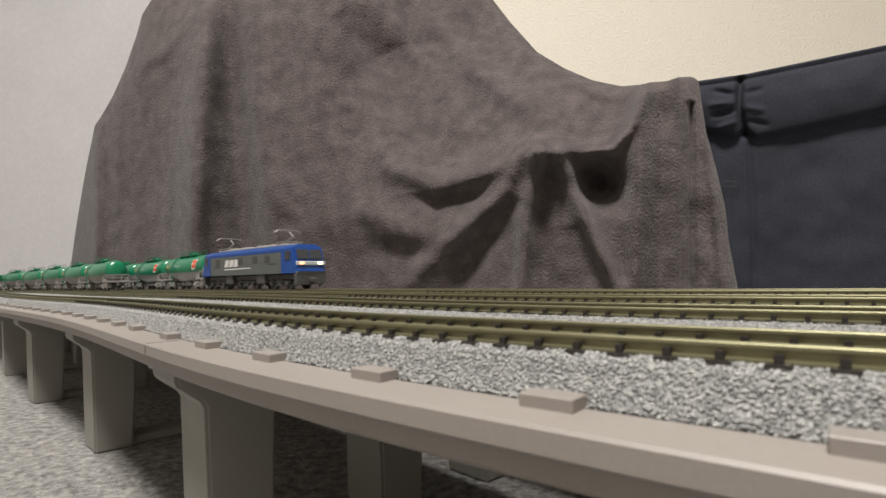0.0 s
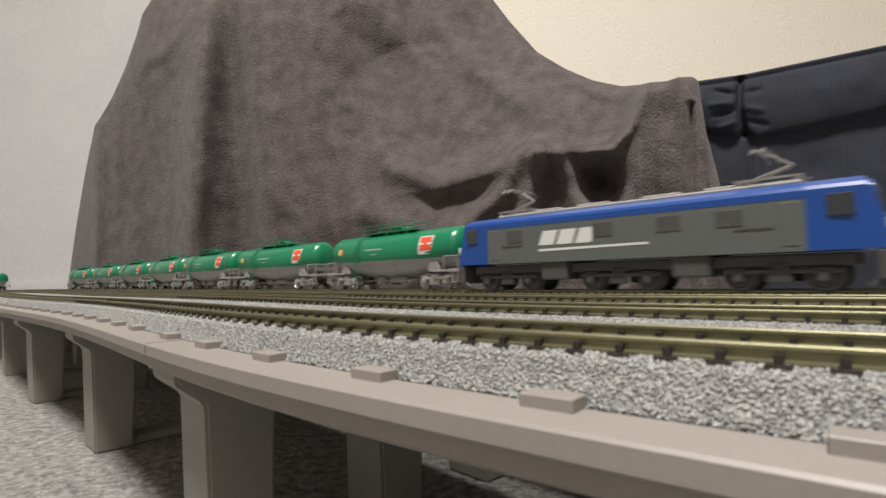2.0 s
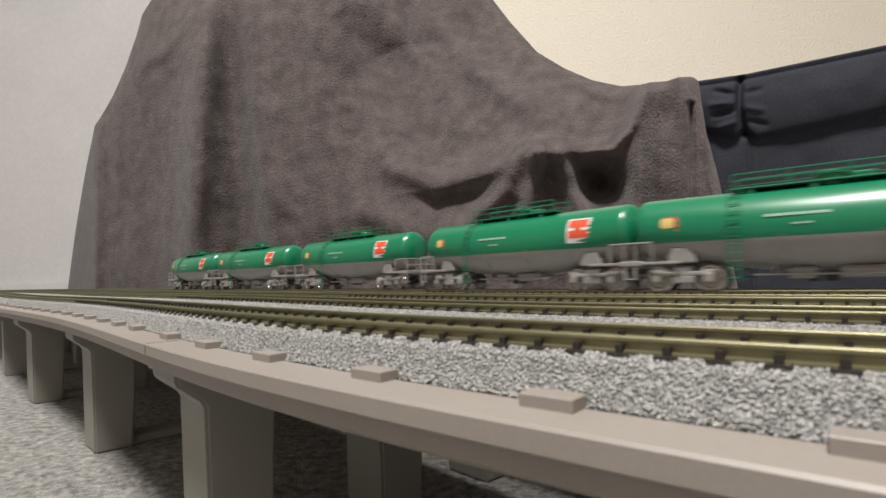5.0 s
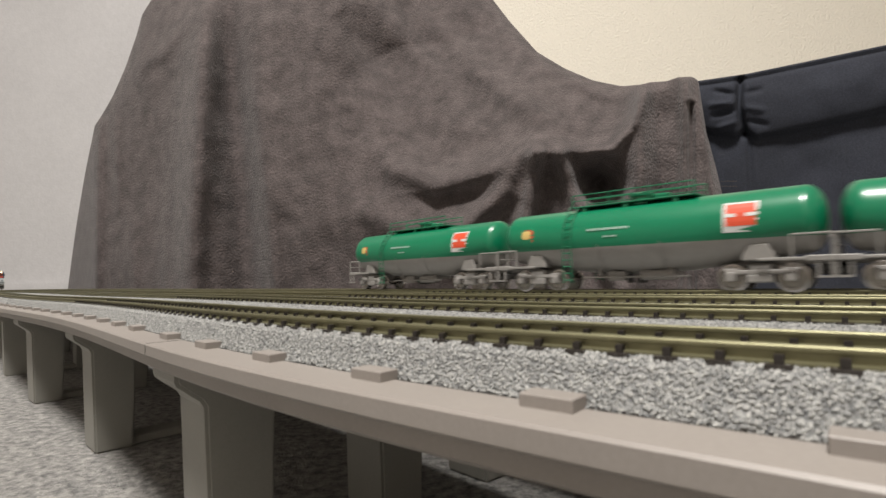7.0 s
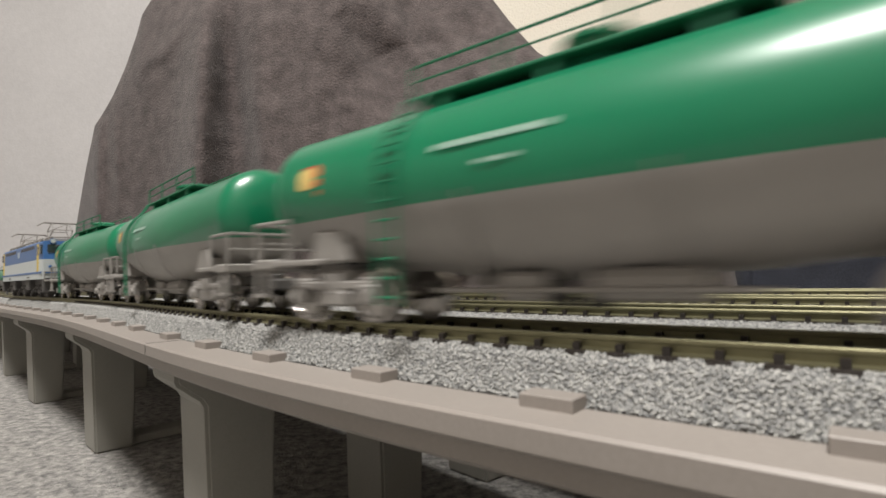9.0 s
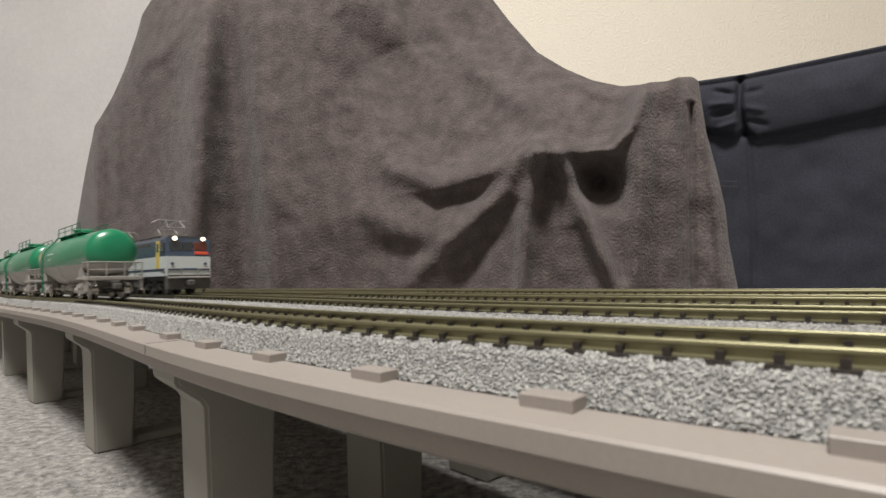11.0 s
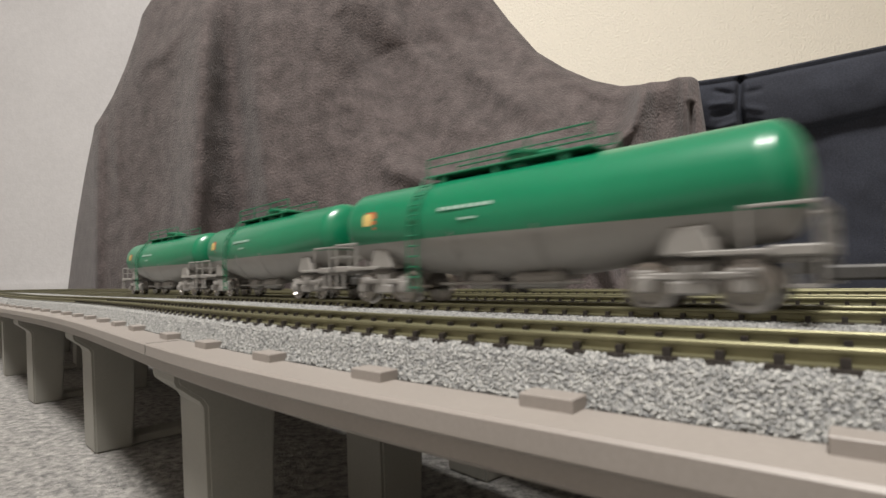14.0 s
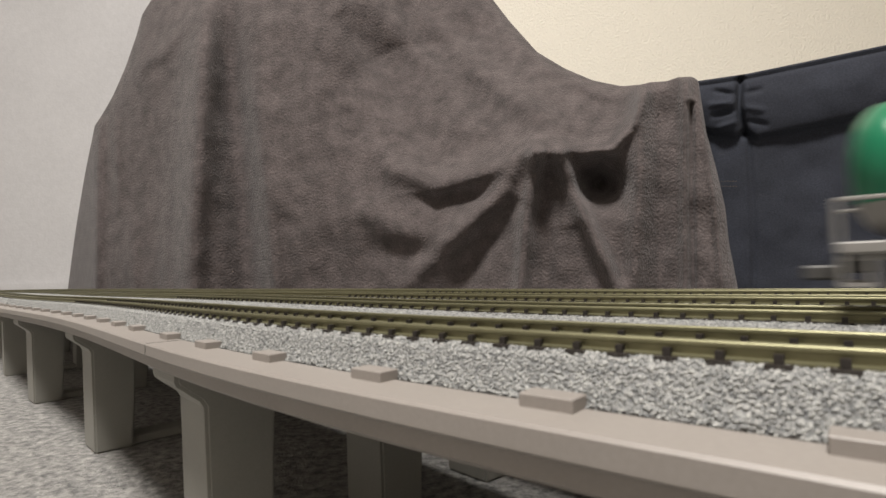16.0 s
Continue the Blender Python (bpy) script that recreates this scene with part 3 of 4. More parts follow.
def tank_wagon(with_square):
    """Bogie tank wagon, 91 mm over couplers; x runs along the train."""
    car = empty("tank_wagon")
    tank = part("tank", tank_half(True), GREEN, car, "glossy green upper tank shell", True)
    part("belly", tank_half(False), TANKGREY, car, "grey lower tank shell", True)
    bm = bmesh.new()
    for x in (-8.0, 8.5):
        for k in np.linspace(-1.35, 1.35, 19):
            r = 9.72
            z = 23.6 - 9.7
            add_box(bm, x - 0.12, x + 0.12, -0.8, 0.8, -0.06, 0.06, m=Matrix.Translation((0, r * math.sin(k + math.pi) * MM, (z - r * math.cos(k)) * MM)) @ Matrix.Rotation(-k, 4, "X"))
    part("seam_band", bm, TANKGREY, car)
    # walkway with manhole and rails on top
    bm = bmesh.new()
    add_box(bm, -18, 16, -4.6, 4.6, 23.75, 24.15, 0.1)
    for x in (-14, -2, 11):
        add_box(bm, x - 0.5, x + 0.5, -4.4, 4.4, 22.4, 23.8)
    walkway = part("walkway", bm, FITTING, car)
    bm = bmesh.new()
    add_lathe(bm, [(23.0, 3.1), (25.4, 3.1), (25.5, 3.4), (26.0, 3.4), (26.3, 2.6), (26.4, 0.1)], "Z", 20, (1, 0, 0))
    add_box(bm, 4.5, 8.5, -1.7, 1.7, 23.4, 25.6, 0.3)
    part("manhole", bm, GREEN, car)
    bm = bmesh.new()
    for y in (-4.4, 4.4):
        for x in (-17.6, -6.5, 4.5, 15.6):
            add_tube(bm, (x, y, 24.0), (x, y, 27.4), 0.17, 6)
        add_tube(bm, (-17.6, y, 27.4), (15.6, y, 27.4), 0.17, 6)
        add_tube(bm, (-17.6, y, 25.8), (15.6, y, 25.8), 0.13, 6)
    part("handrail", bm, FITTING, walkway)
    for side in (-1, 1):
        bm = bmesh.new()
        path = []
        for z in np.linspace(24.1, 14.5, 9):
            path.append((side * (side_y(-17, z) + 0.55 if z < 22.6 else 4.6 + (24.1 - z) * 0.6), z))
        path += [(path[-1][0], 10.0), (path[-1][0] - side * 0.2, 5.0), (path[-1][0] - side * 0.3, 2.2)]
        for x in (-18.4, -15.9):
            for (y0, z0), (y1, z1) in zip(path, path[1:]):
                add_tube(bm, (x, y0, z0), (x, y1, z1), 0.16, 6)
        for z in np.arange(3.0, 23.5, 1.9):
            y = np.interp(z, [p[1] for p in path][::-1], [p[0] for p in path][::-1])
            add_tube(bm, (-18.4, y, z), (-15.9, y, z), 0.14, 6)
        part("ladder", bm, FITTING, car)
    # emblem, marks
    for side in (-1, 1):
        bm = bmesh.new()
        add_badge(bm, -31.6, 16.2, 2.7, 0.06, 0, side)
        add_badge(bm, -31.6, 16.7, 1.6, 0.14, 1, side)
        part("emblem", bm, [RIM, GOLD], car, "small gold and red printed emblem with rounded corners")
        bm = bmesh.new()
        for x0, x1, z0, z1 in ((-11, 1, 16.4, 17.0), (-6, -2, 14.4, 14.8), (-34.6, -33.2, 12.6, 12.9)):
            n = max(1, int((x1 - x0) / 1.5))
            for i in range(n):
                a0 = x0 + (x1 - x0) * i / n
                add_decal(bm, a0, a0 + (x1 - x0) / n * 0.78, z0, z1, 0.06, 0, side, 2)
        part("lettering_bars", bm, FAINT, car, "unreadable white lettering as short bars")
        if with_square:
            bm = bmesh.new()
            add_decal(bm, 22.6, 29.8, 13.4, 20.4, 0.05, 0, side)
            add_decal(bm, 23.2, 29.2, 14.8, 20.0, 0.10, 1, side)
            add_decal(bm, 23.2, 25.2, 16.9, 17.7, 0.16, 0, side, 2)
            add_decal(bm, 27.2, 29.2, 16.9, 17.7, 0.16, 0, side, 2)
            part("square_emblem", bm, [WHITE, RED], car, "orange-red square emblem on a white plate")
    # underframe ends, saddles, platform rails
    bm = bmesh.new()
    add_box(bm, -42.5, 42.5, -1.4, 1.4, 5.6, 7.4, 0.2)
    for s in (-1, 1):
        add_box(bm, s * 40.4 - 2.4, s * 40.4 + 2.4, -8.2, 8.2, 6.3, 7.6, 0.2)
        add_box(bm, s * 35 - 6, s * 35 + 6, -8.1, -7.5, 6.6, 7.3, 0.15)
        add_box(bm, s * 35 - 6, s * 35 + 6, 7.5, 8.1, 6.6, 7.3, 0.15)
    frame_part = part("underframe", bm, FRAMEGREY, car)
    for s in (-1, 1):
        bm = bmesh.new()
        for y in (-6.6, 6.6):
            got = add_box(bm, s * 29 - 3.4, s * 29 + 3.4, y - 0.4, y + 0.4, 6.8, 10.6, 0.3)
            for v in got:
                if v.co.z > 0.009:
                    v.co.x = s * 29 * MM + (v.co.x - s * 29 * MM) * 0.62
        add_box(bm, s * 29 - 3, s * 29 + 3, -6.6, 6.6, 6.8, 9.0)
        part("saddle", bm, FRAMEGREY, car)
        bm = bmesh.new()
        x = s * 42.6
        for y in (-7.8, -2.6, 2.6, 7.8):
            add_tube(bm, (x, y, 7.2), (x, y, 12.2), 0.24, 6)
        add_tube(bm, (x, -7.8, 12.2), (x, 7.8, 12.2), 0.24, 6)
        add_tube(bm, (x, -7.8, 9.8), (x, 7.8, 9.8), 0.18, 6)
        for y in (-7.8, 7.8):
            add_tube(bm, (x, y, 12.2), (s * 35.5, y, 12.2), 0.24, 6)
            add_tube(bm, (s * 35.5, y, 7.2), (s * 35.5, y, 12.2), 0.24, 6)
            add_tube(bm, (s * 40, y, 3.0), (s * 40, y, 6.4), 0.3, 6)
            add_tube(bm, (s * 42.4, y, 3.0), (s * 42.4, y, 6.4), 0.3, 6)
            add_box(bm, s * 41.2 - 1.5, s * 41.2 + 1.5, y - 0.6, y + 0.6, 2.8, 3.2)
        part("platform_rail", bm, FRAMEGREY, frame_part)
        bm = bmesh.new()
        add_box(bm, s * 44 - 2.2, s * 44 + 1.6, -1.1, 1.1, 3.4, 5.2, 0.3)
        add_box(bm, s * 41 - 2.0, s * 41 + 2.0, -0.8, 0.8, 4.2, 6.0, 0.2)
        part("coupler", bm, DARK, car)
        bogie(car, s * 29.0, "bogie", FRAMEGREY, WHEEL)
    bm = bmesh.new()
    add_lathe(bm, [(-4.6, 0.2), (-4.2, 1.4), (4.2, 1.4), (4.6, 0.2)], "X", 14, (6, -4.2, 4.0))
    add_box(bm, -7.5, -2.5, -5.4, -3.0, 2.6, 5.2, 0.4)
    for x in (-10, -6, 3, 9):
        add_box(bm, x - 0.4, x + 0.4, -4.6, 4.6, 4.0, 6.0)
    add_tube(bm, (-14, -5.6, 3.6), (14, -5.6, 3.6), 0.25, 6)
    part("brake_gear", bm, FRAMEGREY, car)
    bm = bmesh.new()
    add_lathe(bm, [(1.9, 1.3), (4.9, 1.3), (5.2, 1.0)], "Z", 12, (0, 0, 0))
    add_lathe(bm, [(1.9, 1.0), (4.9, 1.0)], "Z", 12, (-3.2, 0, 0))
    part("outlet_valve", bm, DARK, car)
    return tagged(car, "green and grey model tank wagon on bogies", "tank wagon", "tank wagons")


def pantograph(parent, x, folded, single):
    bm = bmesh.new()
    add_box(bm, x - 7, x + 7, -4.2, -3.6, 25.2, 25.7)
    add_box(bm, x - 7, x + 7, 3.6, 4.2, 25.2, 25.7)
    for dx in (-6, 6):
        add_box(bm, x + dx - 0.5, x + dx + 0.5, -4.2, 4.2, 25.2, 25.7)
        for y in (-3.9, 3.9):
            add_tube(bm, (x + dx, y, 23.6), (x + dx, y, 25.2), 0.55, 8)
    h = 32.0
    if single:
        add_tube(bm, (x - 5, 0, 25.6), (x + 4.5, 0, 28.4), 0.4, 6)
        add_tube(bm, (x + 4.5, 0, 28.4), (x - 1, 0, h), 0.3, 6)
        add_tube(bm, (x - 4, 1.5, 25.6), (x + 4.2, 0.6, 28.0), 0.2, 6)
        for dx in (-2, 0):
            add_tube(bm, (x + dx, -6.2, h), (x + dx, 6.2, h), 0.28, 6)
            for s in (-1, 1):
                add_tube(bm, (x + dx, s * 6.2, h), (x + dx, s * 8.2, h - 1.4), 0.25, 6)
        for y in (-4, 4):
            add_tube(bm, (x - 2, y, h), (x, y, h), 0.25, 6)
    else:
        for s in (-1, 1):
            for y in (-3.8, 3.8):
                add_tube(bm, (x + s * 1.5, y, 25.6), (x + s * 6.5, y * 0.9, 28.6), 0.25, 6)
                add_tube(bm, (x + s * 6.5, y * 0.9, 28.6), (x + s * 0.9, y * 0.75, h), 0.2, 6)
            add_tube(bm, (x + s * 6.5, -3.4, 28.6), (x + s * 6.5, 3.4, 28.6), 0.2, 6)
            add_tube(bm, (x + s * 6.5, -3.4, 28.6), (x + s * 0.9, 2.8, h), 0.15, 6)
        for dx in (-1.2, 1.2):
            add_tube(bm, (x + dx, -5.8, h), (x + dx, 5.8, h), 0.28, 6)
            for s in (-1, 1):
                add_tube(bm, (x + dx, s * 5.8, h), (x + dx, s * 7.8, h - 1.3), 0.25, 6)
    part("pantograph", bm, PANTO, parent, "spindly grey pantograph")


def prism(bm, section, x0, x1, mat=0):
    """A body shell: a (y, z) outline from x0 to x1."""
    a = [bm.verts.new((x0 * MM, y * MM, z * MM)) for y, z in section]
    b = [bm.verts.new((x1 * MM, y * MM, z * MM)) for y, z in section]
    n = len(section)
    for i in range(n):
        bm.faces.new((a[i], a[(i + 1) % n], b[(i + 1) % n], b[i])).material_index = mat
    bm.faces.new(a[::-1]).material_index = mat
    bm.faces.new(b).material_index = mat
    bmesh.ops.recalc_face_normals(bm, faces=bm.faces)
    return a, b


def loco_under(eng, light):
    for cx in (-38, 0, 38):
        bogie(eng, cx, "bogie", DARK, light, 6.6, 8.2, 3.6, 23)
    bm = bmesh.new()
    add_box(bm, -52, 52, -6.4, 6.4, 5.2, 8.0, 0.3)
    part("underframe", bm, DARK, eng)
    for x0, x1 in ((-24, -15), (15, 24)):
        bm = bmesh.new()
        add_box(bm, x0, x1, -8.6, 8.6, 3.2, 8.8, 0.5)
        part("equipment_box", bm, DARK, eng)
    for s in (-1, 1):
        bm = bmesh.new()
        add_box(bm, s * 56.5 - 1.2, s * 56.5 + 1.2, -8.8, 8.8, 2.2, 8.4, 0.4)
        for y in (-7.2, 7.2):
            add_tube(bm, (s * 54, y, 1.0), (s * 57.4, y, 4.0), 0.5, 6)
        part("snow_plough", bm, DARK, eng)
        bm = bmesh.new()
        add_box(bm, s * 59.2 - 2.4, s * 59.2 + 2.0, -1.3, 1.3, 3.6, 6.0, 0.4)
        part("coupler", bm, DARK, eng)


def loco_freight_new():
    """Blue and dark grey electric goods locomotive."""
    eng = empty("electric_locomotive")
    half = [(-9.4, 8.4), (-9.4, 21.2), (-8.9, 22.0), (-5.4, 23.4), (5.4, 23.4), (8.9, 22.0), (9.4, 21.2), (9.4, 8.4)]
    bm = bmesh.new()
    prism(bm, [(-9.3, 8.4), (-9.3, 19.6), (9.3, 19.6), (9.3, 8.4)], -44, 44)
    body = part("body", bm, BODYGREY, eng, "dark grey body sides")
    bm = bmesh.new()
    prism(bm, [(-9.36, 19.6), (-9.36, 21.2), (-8.9, 22.0), (-5.4, 23.4), (5.4, 23.4), (8.9, 22.0), (9.36, 21.2), (9.36, 19.6)], -44, 44)
    part("cantrail_band", bm, BLUE, eng, "blue band under the roof")
    for s in (-1, 1):
        bm = bmesh.new()
        a, b = prism(bm, half, s * 44, s * 57.5)
        for v in b:                                    # raked front
            v.co.x += s * (-(max(0.0, v.co.z / MM - 12.5) * 0.34) + 0.8) * MM
            v.co.y *= 0.93
        bmesh.ops.bevel(bm, geom=[e for e in bm.edges if all(v in b for v in e.verts)], offset=0.8 * MM, segments=2, affect="EDGES")
        cab = part("cab", bm, BLUE, eng, "deep blue cab end")
        bm = bmesh.new()
        slope = math.atan(0.34)
        m = Matrix.Translation((s * 57.15 * MM, 0, 15.0 * MM)) @ Matrix.Rotation(-s * slope, 4, "Y")
        for y0, y1 in ((-7.4, -0.3), (0.3, 7.4)):
            add_box(bm, -0.3, 0.3, y0, y1, 0.6, 5.9, 0.15, m=m)
        for y in (-8.98, 8.98):
            add_box(bm, s * 50.4 - 2.8, s * 50.4 + 2.0, y - 0.5, y + 0.5, 15.4, 20.0, 0.2)
        part("cab_window", bm, GLASS, cab, "dark glossy cab windows")
        bm = bmesh.new()
        add_box(bm, s * 57.6 - 0.4, s * 57.6 + 0.5, -8.6, 8.6, 12.3, 14.4, 0.3)
        part("lamp_strip", bm, CREAM, cab, "off-white lamp strip across the front")
        if s > 0:
            bm = bmesh.new()
            for y, glow, words in ((-5.4, LAMPORANGE, "lit orange lamp"), (5.4, LAMPWARM, "lit warm-white headlamp")):
                add_box(bm, s * 58.0 - 0.2, s * 58.0 + 0.4, y - 1.4, y + 1.4, 12.7, 14.0, 0.3)
                part("headlamp", bm, glow, cab, words)
                bm = bmesh.new()
            bm.free()
        bm = bmesh.new()
        add_box(bm, s * 57.0 - 1.5, s * 57.0 + 0.8, -8.6, 8.6, 8.0, 9.4, 0.3)
        part("front_beam", bm, BODYGREY, cab)
    bm = bmesh.new()
    add_box(bm, -43, 43, -4.8, 4.8, 23.2, 24.3, 0.4)
    for x in (-30, -14, 6, 22):
        add_box(bm, x, x + 10, -3.6, 3.6, 24.2, 25.0, 0.3)
    part("roof_equipment", bm, ROOFGREY, eng, "grey roof housings")
    for side in (-1, 1):
        y = side * 9.32
        bm = bmesh.new()
        for i in range(3):                             # slanting white blocks of the side marking
            x = -24 + i * 6.2
            vs = [bm.verts.new(((x + dx) * MM, (y + side * 0.05) * MM, z * MM)) for dx, z in ((0, 13.4), (5.2, 13.4), (7.0, 17.6), (1.8, 17.6))]
            bm.faces.new(vs)
        vs = [bm.verts.new((x * MM, (y + side * 0.05) * MM, z * MM)) for x, z in ((-24, 11.6), (10, 11.9), (9.6, 12.5), (-24, 12.3))]
        bm.faces.new(vs)
        bmesh.ops.recalc_face_normals(bm, faces=bm.faces)
        part("side_marking", bm, WHITE, body, "white slanting blocks over a white stripe")
        for x in (-36, -6, 12, 26):
            bm = bmesh.new()
            add_box(bm, x, x + 6, y - 0.12, y + 0.12, 14.6, 18.6, 0.1)
            part("louvre", bm, DARK, body)
        for x in (-38, 30):
            bm = bmesh.new()
            add_box(bm, x, x + 8, y - 0.15, y + 0.2, 13.6, 14.0)
            part("side_ledge", bm, DARK, body)
        for s in (-1, 1):
            bm = bmesh.new()
            add_box(bm, s * 41 - 1.8, s * 41 + 1.8, y - 0.1, y + 0.14, 9.6, 19.0, 0.1)
            part("cab_door", bm, BODYGREY, body)
    pantograph(eng, -36, False, True)
    pantograph(eng, 36, False, True)
    loco_under(eng, DARK)
    return tagged(eng, "deep blue and dark grey model electric freight locomotive", "locomotive")


def loco_freight_old(upper, roof, lit, words):
    """Box-bodied electric goods locomotive: coloured upper half, off-white lower half with a stripe."""
    eng = empty("electric_locomotive")
    bm = bmesh.new()
    prism(bm, [(-9.3, 7.7), (-9.3, 15.6), (9.3, 15.6), (9.3, 7.7)], -52, 52)
    body = part("body", bm, CREAM, eng, "off-white lower body side")
    bm = bmesh.new()
    prism(bm, [(-9.3, 15.6), (-9.3, 22.2), (-8.7, 23.0), (8.7, 23.0), (9.3, 22.2), (9.3, 15.6)], -52, 52)
    part("upper_body", bm, upper, eng, "blue upper body side")
    bm = bmesh.new()
    prism(bm, [(-8.8, 23.0), (-6.2, 24.1), (6.2, 24.1), (8.8, 23.0)], -55, 55)
    for x in (-24, -10, 8, 20):
        add_box(bm, x, x + 9, -3.5, 3.5, 24.0, 25.2, 0.3)
    for y in (-7.2, 7.2):
        add_tube(bm, (-46, y, 24.4), (46, y, 24.4), 0.35, 6)
        for x in range(-44, 45, 11):
            add_tube(bm, (x, y, 23.4), (x, y, 24.4), 0.3, 6)
    part("roof", bm, roof, eng)
    for s in (-1, 1):
        bm = bmesh.new()
        a, b = prism(bm, [(-9.3, 7.7), (-9.3, 15.6), (9.3, 15.6), (9.3, 7.7)], s * 52, s * 57.6)
        for v in b:
            v.co.y *= 0.94
        cab = part("cab_end", bm, CREAM, eng, "off-white cab end")
        bm = bmesh.new()
        a, b = prism(bm, [(-9.3, 15.6), (-9.3, 22.2), (-8.7, 23.0), (8.7, 23.0), (9.3, 22.2), (9.3, 15.6)], s * 52, s * 57.4)
        for v in b:
            v.co.y *= 0.94
            v.co.x -= s * max(0.0, v.co.z / MM - 15.0) * 0.12 * MM
        part("cab_top", bm, upper, cab, "blue cab upper part")
        bm = bmesh.new()
        for y0, y1 in ((-7.4, -2.2), (-1.6, 1.6)):
            add_box(bm, s * 57.0 - 0.4, s * 57.0 + 0.3, y0, y1, 18.2, 21.6, 0.2)
        for y in (-9.0, 9.0):
            add_box(bm, s * 54.6 - 1.8, s * 54.6 + 1.6, y - 0.45, y + 0.45, 17.9, 21.4, 0.2)
        part("cab_window", bm, GLASS, cab, "dark cab windows")
        # on the lit end, the window's reddish light is put into the pane colour
        bm = bmesh.new()
        add_box(bm, s * 57.0 - 0.4, s * 57.0 + 0.3, 2.2, 7.4, 18.2, 21.6, 0.2)
        part("driver_window", bm, LITPANE if lit == s else GLASS, cab, "cab window with reddish light put into its colour" if lit == s else "")
        if lit == s:
            bm = bmesh.new()
            add_box(bm, s * 57.2 - 0.3, s * 57.2 + 0.35, 2.4, 8.0, 16.4, 17.6, 0.15)
            part("front_plate", bm, RED, cab, "small red plate under the window")
        bm = bmesh.new()
        for y in (-5.6, 5.6):
            add_tube(bm, (s * 55.4, y, 22.9), (s * 57.6, y, 22.9), 1.05, 12)
        lamps = part("headlamp_housing", bm, upper, cab)
        bm = bmesh.new()
        for y in (-5.6, 5.6):
            add_tube(bm, (s * 57.5, y, 22.9), (s * 57.9, y, 22.9), 0.85, 12)
        part("headlamp", bm, LAMPWARM if lit == s else CREAM, lamps, "round headlamp lens")
        bm = bmesh.new()
        add_box(bm, s * 57.7 - 0.3, s * 57.7 + 0.25, -8.2, 8.2, 9.9, 10.8, 0.1)
        for y in (-6.5, 6.5):
            add_tube(bm, (s * 57.4, y, 12.6), (s * 58.2, y, 12.6), 0.6, 10)
        part("front_stripe", bm, upper, cab)
        bm = bmesh.new()
        for y in (-8.4, -3.2, 3.2, 8.4):
            add_tube(bm, (s * 58.6, y, 7.0), (s * 58.6, y, 10.6), 0.22, 6)
        add_tube(bm, (s * 58.6, -8.4, 10.6), (s * 58.6, -3.2, 10.6), 0.22, 6)
        add_tube(bm, (s * 58.6, 3.2, 10.6), (s * 58.6, 8.4, 10.6), 0.22, 6)
        add_box(bm, s * 58.2 - 1.6, s * 58.2 + 0.8, -8.4, 8.4, 6.6, 7.4, 0.2)
        part("front_step", bm, FRAMEGREY, cab)
    for side in (-1, 1):
        y = side * 9.3
        bm = bmesh.new()
        add_box(bm, -57, 57, y - 0.12, y + 0.1, 9.9, 10.7)
        part("side_stripe", bm, upper, body, "narrow blue stripe")
        for s in (-1, 1):
            bm = bmesh.new()
            add_box(bm, s * 49.4 - 2.1, s * 49.4 + 2.1, y - 0.12, y + 0.16, 10.7, 22.0, 0.1)
            door = part("cab_door", bm, DOORYELLOW, body, "yellow cab door")
            bm = bmesh.new()
            add_box(bm, s * 49.4 - 1.3, s * 49.4 + 1.3, y - 0.2, y + 0.24, 17.4, 21.0, 0.1)
            part("door_window", bm, GLASS, door)
        for x in range(-42, 40, 7):
            if abs(x + 2) > 6:
                bm = bmesh.new()
                add_box(bm, x, x + 5.4, y - 0.12, y + 0.14, 20.4, 21.8, 0.1)
                part("louvre", bm, DARK, body)
        bm = bmesh.new()
        add_box(bm, -3.2, 2.4, y - 0.1, y + 0.12, 18.0, 20.8, 0.05)
        part("marking_block", bm, MARK, body, "pale marking block")
        if lit:
            bm = bmesh.new()
            add_box(bm, -3.2, 3.0, y - 0.1, y + 0.12, 16.0, 16.8, 0.05)
            part("name_plate", bm, RED, body, "small red plate")
        bm = bmesh.new()
        for x in (-30, 24):
            for i in range(4):
                add_box(bm, x + i * 1.5, x + i * 1.5 + 1.1, y - 0.1, y + 0.1, 8.4, 9.0)
        part("small_lettering_bars", bm, BODYGREY, body)
    pantograph(eng, -37, False, False)
    pantograph(eng, 37, False, False)
    loco_under(eng, DARK)
    return tagged(eng, words, "locomotive")

# ---------------------------------------------------------------- the three trains
PITCH = 93.2


def make_train(engine, wagons, with_square):
    first = tank_wagon(with_square)
    cars = [engine, first]
    first.scale.x = 1.02
    for _ in range(wagons - 1):
        cars.append(copy_thing(first, Matrix.Identity(4)))
    return cars


TRAIN_BLUE = make_train(loco_freight_new(), 7, True)
TRAIN_SKY = make_train(loco_freight_old(SKYBLUE, ROOFGREY, 0, "bright blue and off-white model electric freight locomotive"), 5, False)
TRAIN_SLATE = make_train(loco_freight_old(SLATE, ROOFDARK, 1, "slate blue and off-white model electric freight locomotive with lit headlamps"), 4, False)

WAGONS_LEAVING = [copy_thing(TRAIN_SKY[1], Matrix.Identity(4)) for _ in range(6)]
TRAIN_BLUE[0].scale.x = 0.98
TRAIN_SKY[0].scale.x = TRAIN_SLATE[0].scale.x = 0.93

